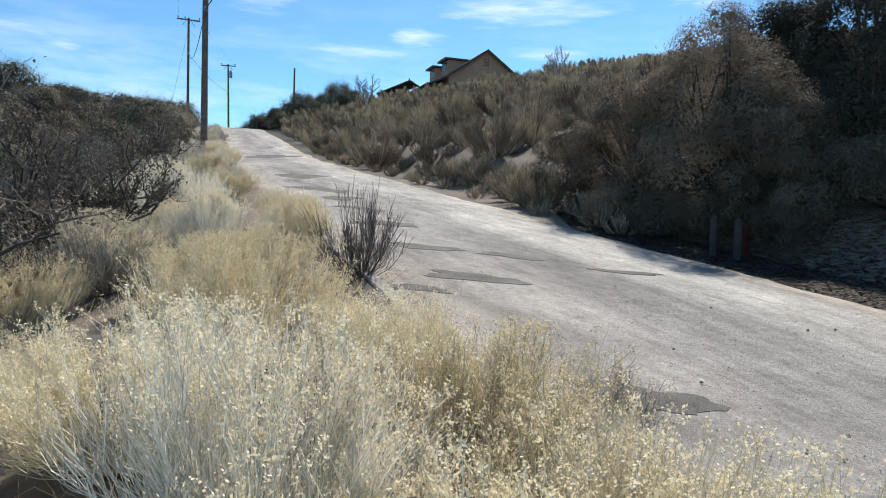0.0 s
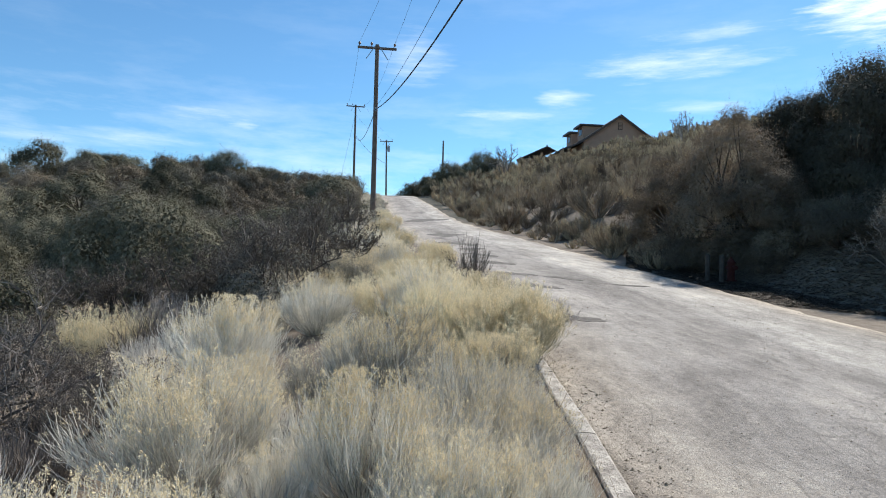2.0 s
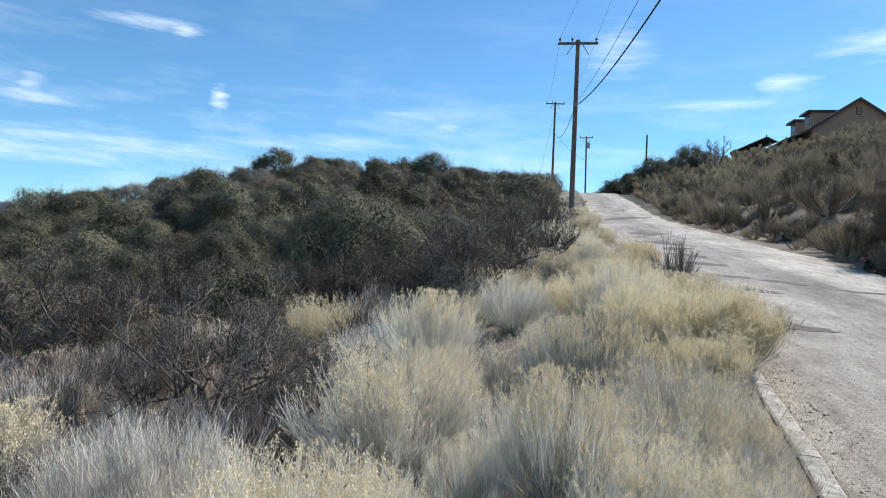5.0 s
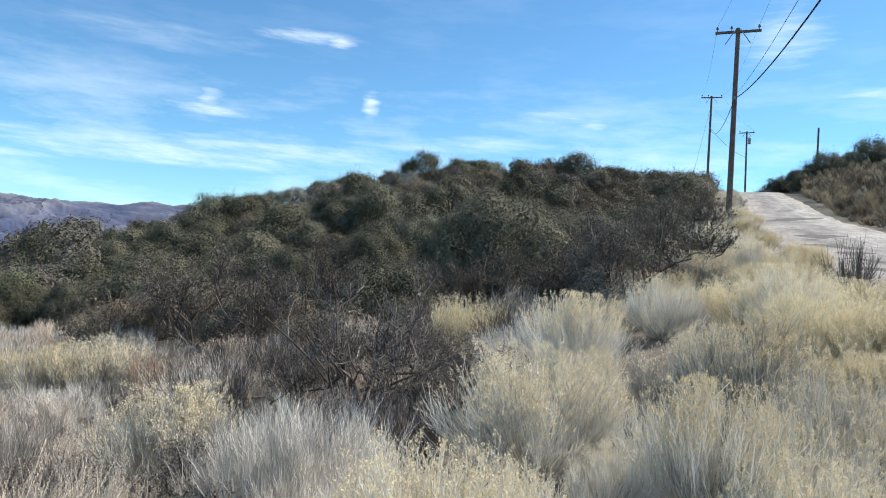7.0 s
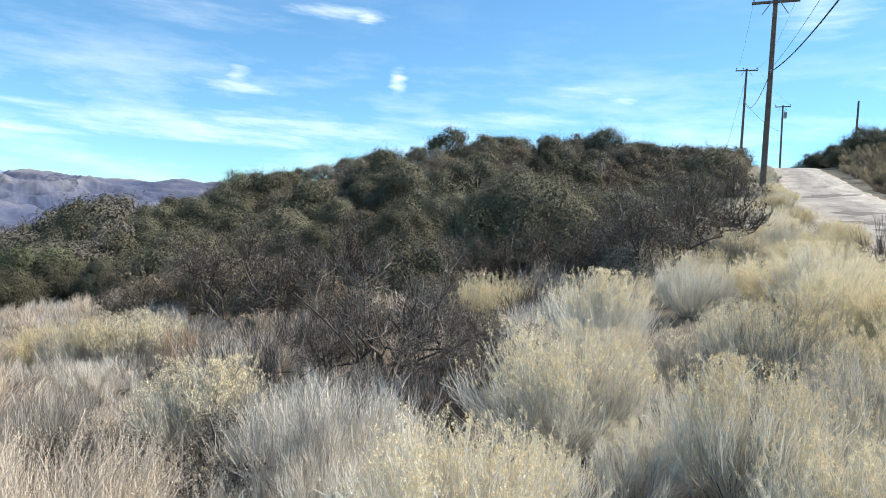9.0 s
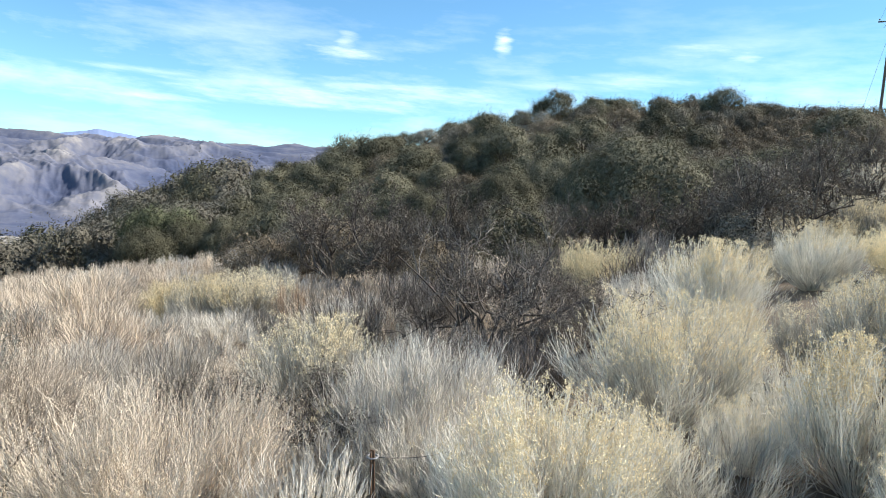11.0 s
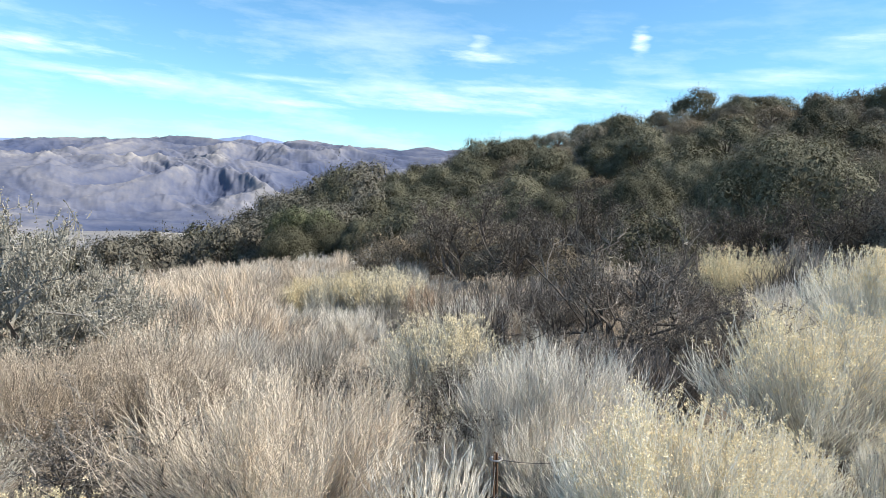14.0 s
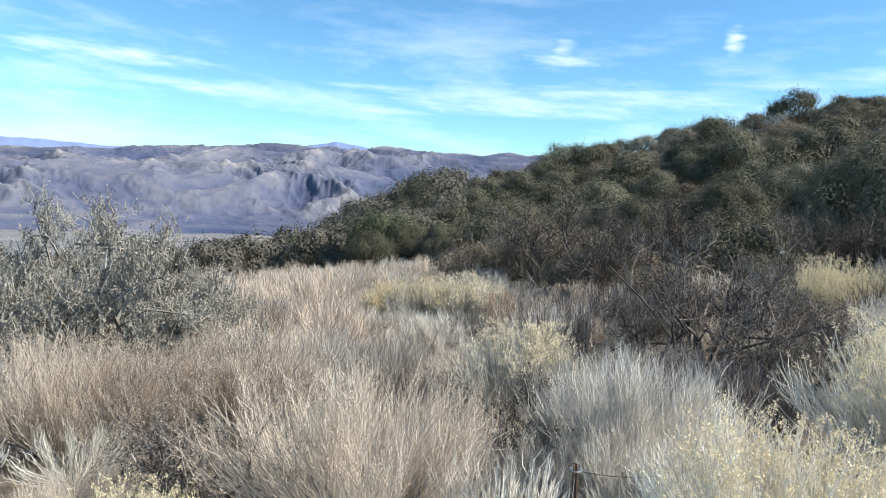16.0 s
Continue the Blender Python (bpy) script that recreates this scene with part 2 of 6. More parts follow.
def asphalt(n, co, rnd):
    """Old lane: a greyer middle strip, a paler east strip, dusty edges, fine cracks along it. The mesh stores where across and along."""
    def stored(name):
        a = n.tree.nodes.new("ShaderNodeAttribute")
        a.attribute_name = name
        return a.outputs["Fac"]
    across, along = stored("across"), stored("along")
    lane = n.put("ShaderNodeCombineXYZ", (0, n.math("MULTIPLY", across, 5.0)), (1, n.math("MULTIPLY", along, 0.30))).outputs[0]
    streak = n.noise(lane, 0.9, 7.0, 0.62)
    blot = n.noise(co, 0.75, 8.0, 0.72)
    grit = n.noise(co, 70.0, 5.0, 0.75)
    wob = n.math("ADD", across, n.math("MULTIPLY", n.math("SUBTRACT", n.noise(lane, 0.5, 5.0), 0.5), 0.22))
    strip = n.ramp(wob, (0.0, (0.33, 0.285, 0.235)), (0.13, (0.31, 0.28, 0.245)), (0.24, (0.30, 0.278, 0.256)), (0.40, (0.255, 0.237, 0.221)), (0.61, (0.262, 0.245, 0.229)),
                   (0.655, (0.345, 0.326, 0.302)), (0.92, (0.37, 0.347, 0.316)), (1.0, (0.33, 0.29, 0.24)))
    tone = n.ramp(n.math("ADD", n.math("MULTIPLY", streak, 0.64), n.math("MULTIPLY", blot, 0.36)), (0.34, (0.45, 0.435, 0.42)), (0.45, (0.80, 0.79, 0.78)), (0.55, (1.08, 1.075, 1.06)), (0.68, (1.5, 1.47, 1.40)))
    col = n.mix(1.0, strip, tone, "MULTIPLY")
    col = n.mix(1.0, col, n.ramp(grit, (0.28, (0.55, 0.55, 0.55)), (0.5, (1, 1, 1)), (0.72, (1.5, 1.48, 1.42))), "MULTIPLY")
    col = n.mix(1.0, col, n.ramp(n.noise(lane, 4.2, 6.0, 0.7), (0.33, (0.74, 0.73, 0.72)), (0.5, (1, 1, 1)), (0.66, (1.18, 1.175, 1.15))), "MULTIPLY")
    col = n.mix(1.0, col, n.ramp(n.noise(co, 14.0, 4.0, 0.7), (0.34, (0.84, 0.835, 0.83)), (0.5, (1, 1, 1)), (0.66, (1.12, 1.12, 1.11))), "MULTIPLY")
    line = n.math("ABSOLUTE", n.math("SUBTRACT", n.noise(lane, 1.7, 3.0, 0.5), 0.5))
    crack = n.math("MULTIPLY", n.math("LESS_THAN", line, 0.006), n.math("GREATER_THAN", n.noise(co, 0.9, 2.0), 0.52))
    col = n.mix(n.math("MULTIPLY", crack, 0.32), col, (0.10, 0.09, 0.08))
    return col, n.math("SUBTRACT", n.math("ADD", grit, n.math("MULTIPLY", n.noise(co, 12.0, 5.0), 0.6)), n.math("MULTIPLY", crack, 1.2))


M["asphalt"] = surface("asphalt", asphalt, 0.88, 0.9, 0.012)


def patch_tar(n, co, rnd):
    f = n.noise(co, 3.0, 7.0, 0.7)
    grit = n.noise(co, 70.0, 5.0, 0.75)
    col = n.ramp(f, (0.3, (0.075, 0.067, 0.060)), (0.7, (0.165, 0.150, 0.136)))
    col = n.mix(1.0, col, n.ramp(grit, (0.28, (0.6, 0.6, 0.6)), (0.5, (1, 1, 1)), (0.72, (1.4, 1.4, 1.35))), "MULTIPLY")
    return col, grit


M["patch_tar"] = surface("patch_tar", patch_tar, 0.9, 0.8, 0.01)


def plain(base, spread=0.25, scale=8.0):
    def build(n, co, rnd):
        a = tuple(c * (1 - spread) for c in base)
        b = tuple(min(1, c * (1 + spread)) for c in base)
        f = n.noise(co, scale, 6.0, 0.65)
        return n.ramp(f, (0.3, a), (0.7, b)), n.noise(co, scale * 6, 5.0)
    return build


M["concrete"] = surface("concrete", plain((0.36, 0.33, 0.29), 0.5, 9.0), 0.95, 1.0, 0.02)
M["pole_wood"] = surface("pole_wood", plain((0.17, 0.125, 0.10), 0.35, 3.0), 0.85, 0.4, 0.01)
M["steel"] = surface("steel", plain((0.30, 0.30, 0.31), 0.2), 0.45, metal=0.8)
M["rust"] = surface("rust", plain((0.12, 0.075, 0.05), 0.4, 20.0), 0.8, 0.3, 0.003)
M["porcelain"] = surface("porcelain", plain((0.20, 0.12, 0.09), 0.1), 0.3)
M["cable"] = surface("cable", plain((0.03, 0.03, 0.032), 0.1), 0.6)
M["stucco"] = surface("stucco", plain((0.44, 0.265, 0.185), 0.08, 1.5), 0.9, 0.3, 0.01)
M["shingle"] = surface("shingle", plain((0.10, 0.085, 0.08), 0.3, 2.0), 0.9, 0.4, 0.02)
M["trim_paint"] = surface("trim_paint", plain((0.12, 0.075, 0.055), 0.15), 0.6)
M["dark_glass"] = surface("dark_glass", plain((0.03, 0.035, 0.04), 0.1), 0.08)
# hydrant and guard post paints, darkened to carry the tree shade
M["shaded_red_paint"] = surface("shaded_red_paint", plain((0.05, 0.011, 0.009), 0.3), 0.8)
M["shaded_pale_paint"] = surface("shaded_pale_paint", plain((0.055, 0.049, 0.043), 0.35), 0.85)


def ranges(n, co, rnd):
    """Pale dry grass on the spurs; haze and gully shade coloured into the scrub."""
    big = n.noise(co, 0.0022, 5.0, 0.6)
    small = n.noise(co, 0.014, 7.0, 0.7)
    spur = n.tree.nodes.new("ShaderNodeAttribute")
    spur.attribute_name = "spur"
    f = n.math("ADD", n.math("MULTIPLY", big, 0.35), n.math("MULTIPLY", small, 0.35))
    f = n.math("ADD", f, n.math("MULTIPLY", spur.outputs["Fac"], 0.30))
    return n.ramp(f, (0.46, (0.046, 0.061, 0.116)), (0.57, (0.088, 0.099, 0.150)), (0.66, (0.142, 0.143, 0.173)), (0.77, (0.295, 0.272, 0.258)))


M["range"] = surface("range", ranges, 0.95)
# haze before the farther ridge, given as a bluer base colour
M["haze_range"] = surface("haze_range", plain((0.17, 0.22, 0.36), 0.15, 0.004), 0.95)


# ---- the lie of the land ----
def ease(v, a, b):
    f = np.clip((np.asarray(v, float) - a) / (b - a), 0, 1)
    return f * f * (3 - 2 * f)


def road_left(y):
    return np.interp(y, (-40, -16, -8, 0, 4, 8, 11.4, 15.4, 23, 35, 60, 76, 95, 120), (30.0, 9.0, 3.6, 0.95, 0.55, -0.1, -0.75, -2.0, -4.4, -7.6, -13.6, -18.0, -24.5, -36))


def road_right(y):
    return np.interp(y, (-40, -16, -8, 0, 8, 11.3, 13.8, 17.6, 24.9, 36.7, 60.9, 76, 95, 120), (41.0, 17.0, 11.0, 7.2, 5.2, 4.2, 3.3, 2.1, -0.2, -3.8, -9.3, -13.6, -19.5, -31))


def road_z(x, y):
    s = -0.174 * np.asarray(x, float) + 0.985 * np.asarray(y, float)
    up = 0.12 * np.minimum(s, 76) + 0.0006 * np.clip(s - 35, 0, 41) ** 2
    t = np.clip(s - 76, 0, 22)
    return np.maximum(up, -6.0) + 0.17 * t - 0.010 * t * t


def waves(x, y):
    """Soft unevenness of the natural ground."""
    return (0.10 * np.sin(0.9 * x + 0.4 * y) * np.sin(0.7 * y - 0.3 * x + 1.0) + 0.05 * np.sin(2.3 * x + 1.1) * np.sin(2.0 * y + 0.6)
            + 0.03 * np.sin(5.1 * x + 2.0 * y) * np.sin(4.3 * y - 1.7 * x))


def land(x, y):
    x, y = np.asarray(x, float), np.asarray(y, float)
    r = np.hypot(x, y)
    zr = road_z(x, y)
    left, right = road_left(y) - x, x - road_right(y)
    # west side: a bank down to a sloping field, a scrub hill beyond, then the fall to the valley
    plane = 0.10 + 0.0876 * np.maximum(x, -90) + 0.071 * np.clip(y, -60, 90)
    hx, hy = x + 44, y - 52
    across, down = 0.80 * hx + 0.60 * hy, -0.60 * hx + 0.80 * hy
    hill = HILL * np.exp(-0.5 * (across / 27) ** 2 - 0.5 * (down / np.where(down < 0, 17.5, 24)) ** 2)
    drop = 0.07 * np.clip(-x - 12, 0, 60) * (1 - ease(y, 8, 24)) + 0.0012 * np.clip(-x - 14, 0, 110) ** 2 + 0.14 * np.clip(-x - 124, 0, 1e9)
    west = plane + hill - np.minimum(drop, 170) + waves(x, y) * ease(left, 0.8, 2.5)
    west = zr + 0.085 + (west - zr - 0.085) * ease(left, 0.9, 5.5)
    # east side: a dirt shoulder and the long slope up to the house
    d = np.maximum(right - 1.7, 0)
    bank = 0.40 * ease(d, 0.1, 1.6) + 24 * (1 - np.exp(-0.31 * d / 24)) + 0.7 * waves(x, y) * ease(d, 0.3, 2.0)
    east = zr - 0.03 + bank
    mid = zr - 0.20
    z = np.where(left > 0, west, np.where(right > 0, east, mid))
    edge = np.minimum(np.abs(left), np.abs(right))
    z = np.where((left <= 0) & (right <= 0), zr - 0.20 * ease(edge, 0.0, 0.5) - 0.03, z)
    # far off everything sinks to the valley floor
    far = ease(r, 150, 900)
    floor = -168 - 10 * ease(r, 900, 2400)
    turn = ease(np.degrees(np.arctan2(x, y)), -40, 10)
    return z * (1 - far) + far * (floor * (1 - turn) + 24 * turn)


def at(az, r):
    """The place on the ground r metres from the camera's stand, az degrees clockwise from the y axis."""
    x, y = r * math.sin(radians(az)), r * math.cos(radians(az))
    return x, y, float(land(x, y))


# ---- mesh helpers ----
def raw(name, V, F):
    me = bpy.data.meshes.new(name)
    me.from_pydata(np.asarray(V, float).reshape(-1, 3).tolist(), [], F if isinstance(F, list) else F.tolist())
    me.update()
    return me


def part(name, data, material, parent, label=""):
    """One mesh object under a thing or a part; data is a bmesh or a mesh."""
    if isinstance(data, bmesh.types.BMesh):
        me = bpy.data.meshes.new(name)
        data.to_mesh(me)
        data.free()
    else:
        me = data
    me.materials.clear()
    me.materials.append(M[material])
    ob = new(name, me)
    ob.parent = parent
    if label:
        tagged(ob, label)
    return ob


def base(name, label, category, group="", kind="", m=None):
    ob = new(name)
    ob.empty_display_size = 0.1
    if m is not None:
        ob.matrix_basis = m
    return tagged(ob, label, category, group, kind)


def strips(P, w, rng):
    """Flat tapering ribbons along the polylines P (n, k, 3); w: half widths at the k points."""
    n, k, _ = P.shape
    side = np.cross(P[:, -1] - P[:, 0], rng.normal(size=(n, 3)))
    side /= np.linalg.norm(side, axis=1, keepdims=True) + 1e-9
    o = side[:, None, :] * np.asarray(w)[None, :, None]
    V = np.stack([P - o, P + o], 2).reshape(-1, 3)
    b = (np.arange(n)[:, None] * k + np.arange(k - 1)[None, :]) * 2
    F = np.stack([b, b + 1, b + 3, b + 2], -1).reshape(-1, 4)
    return V, F


def rods(P, r, sides=3):
    """Tapering round stems along the polylines P (n, k, 3); r: radii (n, k)."""
    n, k, _ = P.shape
    d = P[:, -1] - P[:, 0]
    a = np.cross(d, np.array([0.31, 0.22, 0.92]))
    a /= np.linalg.norm(a, axis=1, keepdims=True) + 1e-9
    b = np.cross(d / (np.linalg.norm(d, axis=1, keepdims=True) + 1e-9), a)
    t = np.arange(sides) * 2 * np.pi / sides
    ring = a[:, None, None] * np.cos(t)[None, None, :, None] + b[:, None, None] * np.sin(t)[None, None, :, None]
    V = (P[:, :, None, :] + ring * np.asarray(r)[:, :, None, None]).reshape(-1, 3)
    q = (np.arange(n)[:, None, None] * k + np.arange(k - 1)[None, :, None]) * sides + np.arange(sides)[None, None, :]
    q2 = (np.arange(n)[:, None, None] * k + np.arange(k - 1)[None, :, None]) * sides + (np.arange(sides)[None, None, :] + 1) % sides
    F = np.stack([q, q2, q2 + sides, q + sides], -1).reshape(-1, 4)
    return V, F


def leaves(C, size, rng, up=0.3):
    """A four-cornered leaf at each place of C, turned at random, folded a little."""
    n = len(C)
    d = rng.normal(size=(n, 3)) + np.array([0, 0, up])
    d /= np.linalg.norm(d, axis=1, keepdims=True)
    s = np.cross(d, rng.normal(size=(n, 3)))
    s /= np.linalg.norm(s, axis=1, keepdims=True)
    L = (size * rng.uniform(0.6, 1.3, n))[:, None]
    V = np.stack([C - d * L * 0.5, C + s * L * 0.3, C + d * L * 0.5, C - s * L * 0.3], 1).reshape(-1, 3)
    F = np.arange(n * 4).reshape(-1, 4)
    return V, F


def halves(vf):
    """The same shape with its four-cornered faces cut in two."""
    V, F = vf
    return V, np.concatenate([F[:, :3], F[:, [0, 2, 3]]])


def merge(*sets):
    V, F, n = [], [], 0
    for v, f in sets:
        V.append(v)
        F.append(f + n)
        n += len(v)
    return np.concatenate(V), np.concatenate(F)


# ---- plants ----
def fountain(seed, H, R, stems, twigs, w, lift=0.3, ragged=0.2, heads=0.0, head_size=0.016, per_head=3, hollow=0.0, shoot=(0.06, 0.16), inner=0.3, fuzz=0.36):
    """A broom-like shrub: stems that fan out of one foot, side shoots, and tufts at the tips. Returns stems and tufts."""
    g = np.random.default_rng(seed)
    groups = max(8, stems // 11)
    cp, cq = g.uniform(0, 2 * np.pi, groups), np.sqrt(g.uniform(hollow, 1, groups))
    own = g.integers(0, groups, stems)
    ph = cp[own] + g.normal(0, 0.16, stems) / (0.35 + cq[own])
    q = np.clip(cq[own] + g.normal(0, 0.06, stems), 0.02, 1.02)
    high = g.uniform(0.82, 1.06, groups)[own]
    out = np.stack([np.cos(ph), np.sin(ph), np.zeros(stems)], 1)
    lobes = 1 + 0.16 * np.sin(ph * 3 + seed) + 0.10 * np.sin(ph * 5 + 2 * seed)
    tip = out * (R * q * lobes * g.uniform(0.85, 1.1, stems))[:, None]
    tip[:, 2] = H * np.sqrt(np.clip(1 - 0.78 * q ** 2, 0.05, 1)) * lobes ** 0.5 * high * g.uniform(1 - 2 * ragged, 1 + 0.35 * ragged, stems)
    foot = out * (0.17 * R * q)[:, None] + g.normal(0, 0.025 * R, (stems, 3))
    foot[:, 2] = -0.04
    mid = foot * 0.36 + tip * 0.64
    mid[:, 2] = tip[:, 2] * (0.52 - 0.12 * q)
    mid += g.normal(0, 0.05 * R, (stems, 3))
    tip += g.normal(0, 0.045 * R, (stems, 3))
    A = strips(np.stack([foot, mid, tip], 1), (w * 1.3, w, w * 0.5), g)
    i, t = g.integers(0, stems, twigs), (inner + (1 - inner) * g.uniform(0, 1, twigs) ** 0.6)[:, None]
    p = (1 - t) ** 2 * foot[i] + 2 * t * (1 - t) * mid[i] + t * t * tip[i]
    d = tip[i] - mid[i]
    d /= np.linalg.norm(d, axis=1, keepdims=True) + 1e-9
    d = d + g.normal(0, fuzz, (twigs, 3)) + np.array([0, 0, lift])
    d /= np.linalg.norm(d, axis=1, keepdims=True)
    e = p + d * (H * g.uniform(shoot[0], shoot[1], twigs))[:, None]
    B = strips(np.stack([p, e], 1), (w * 0.9, w * 0.5), g)
    tips = np.concatenate([tip, e])
    pick = tips[(g.uniform(size=len(tips)) < heads * np.clip(tips[:, 2] / (0.75 * H), 0, 1.2) ** 2)]
    pick = np.repeat(pick, per_head, 0) + g.normal(0, head_size * 1.1, (len(pick) * per_head, 3)) * np.array([1, 1, 1.6])
    return merge(A, B), (leaves(pick, head_size * 1.5, g, 0.6) if len(pick) else None)


def fan(seed, H, R, stems, branch, w, heads=0.8, head_size=0.009, per_head=6, spike=0.035, low=0.5, open_=0.15, stiff=0.75, length=(0.14, 0.28), ragged=0.13, limb=0.004, loose=0.27, bunch=0.75):
    """A dry shrub whose stems fan out of one foot in sheaves, rise side by side and end in upright branchlets with seed heads.
    Returns stems, heads and the woody foot."""
    g = np.random.default_rng(seed)
    sheaves = max(7, stems // 10)
    cp = np.arange(sheaves) * 2.39996 + g.normal(0, 0.35, sheaves)
    cq = np.sqrt(g.uniform(0.0, 1, sheaves))
    high = g.uniform(0.80, 1.08, sheaves)
    own = g.integers(0, sheaves, stems)
    ph = cp[own] + g.normal(0, 0.13, stems) / (0.3 + cq[own])
    q = np.clip(cq[own] + g.normal(0, 0.07, stems), 0.0, 1.05)
    out = np.stack([np.cos(ph), np.sin(ph), np.zeros(stems)], 1)
    lobe = 1 + 0.14 * np.sin(2 * ph + seed) + 0.12 * np.sin(3 * ph + 2.1 * seed)
    top = H * np.sqrt(np.clip(1 - 0.62 * q ** 2.2, 0.1, 1)) * high[own] * (1 + ragged * g.normal(0, 1, stems))
    top = np.clip(top, 0.25 * H, 1.12 * H) - H * 0.10
    tip = out * (R * q * lobe)[:, None]
    tip[:, 2] = top
    foot = out * (open_ * R * q)[:, None] + g.normal(0, 0.03 * R, (stems, 3))
    foot[:, 2] = -0.03
    knee = foot + (tip - foot) * np.array([0.58, 0.58, 0.36]) + g.normal(0, 0.03 * R, (stems, 3))
    knee[:, 2] = np.maximum(knee[:, 2], 0.03)

    def along(i, t):
        return (1 - t) ** 2 * foot[i] + 2 * t * (1 - t) * knee[i] + t * t * tip[i]
    every = np.arange(stems)
    line = np.stack([along(every, t) for t in (0.0, 0.3, 0.55, 0.8, 1.0)], 1)
    line[:, 1:] += g.normal(0, 0.022 * H, (stems, 4, 3))
    A = strips(line, (w * 1.5, w * 1.4, w * 1.15, w * 0.9, w * 0.5), g)
    i = np.repeat(every, branch)
    n = len(i)
    t = (0.38 + 0.60 * g.uniform(0, 1, n) ** 0.8)[:, None]
    a = along(i, t)
    way = 2 * (1 - t) * (knee[i] - foot[i]) + 2 * t * (tip[i] - knee[i])
    way /= np.linalg.norm(way, axis=1, keepdims=True) + 1e-9
    way = way * stiff + np.array([0, 0, 0.50]) + g.normal(0, loose, (n, 3))
    way /= np.linalg.norm(way, axis=1, keepdims=True)
    L = (H * g.uniform(length[0], length[1], n))[:, None]
    m = a + way * L * 0.5 + g.normal(0, 0.09, (n, 3)) * L
    e = a + way * L + np.array([0, 0, 0.06]) * L + g.normal(0, 0.07, (n, 3)) * L
    e[:, 2] = np.minimum(e[:, 2], 1.1 * H)
    B = strips(np.stack([a, m, e], 1), (w * 0.95, w * 0.85, w * 0.4), g)
    ends, ways = np.concatenate([tip, e]), np.concatenate([tip - knee, e - m])
    ways = ways / (np.linalg.norm(ways, axis=1, keepdims=True) + 1e-9)
    tufts = None
    if heads:
        rich = np.concatenate([own, own[i]])
        chance = heads * np.where(g.uniform(size=sheaves) < 0.8, 1.0, 0.25)[rich] * np.clip((ends[:, 2] / H - low) / 0.25, 0, 1)
        got = g.uniform(size=len(ends)) < chance
        c = np.repeat(ends[got], per_head, 0)
        c = c - np.repeat(ways[got], per_head, 0) * (spike * g.uniform(-0.3, 1.0, len(c)))[:, None] + g.normal(0, head_size * bunch, c.shape)
        tufts = leaves(c, head_size * 1.5, g, 0.8)
    r = limb * g.uniform(0.5, 1.4, sheaves)
    old = np.stack([np.cos(cp) * cq, np.sin(cp) * cq, np.zeros(sheaves)], 1) * R
    wood = rods(np.stack([old * open_ - np.array([0, 0, 0.03]), old * 0.32 + np.array([0, 0, 0.14 * H]), old * 0.55 + np.array([0, 0, 0.36 * H])], 1), np.stack([r * 1.5, r, r * 0.5], 1), 3)
    return merge(A, B), tufts, wood


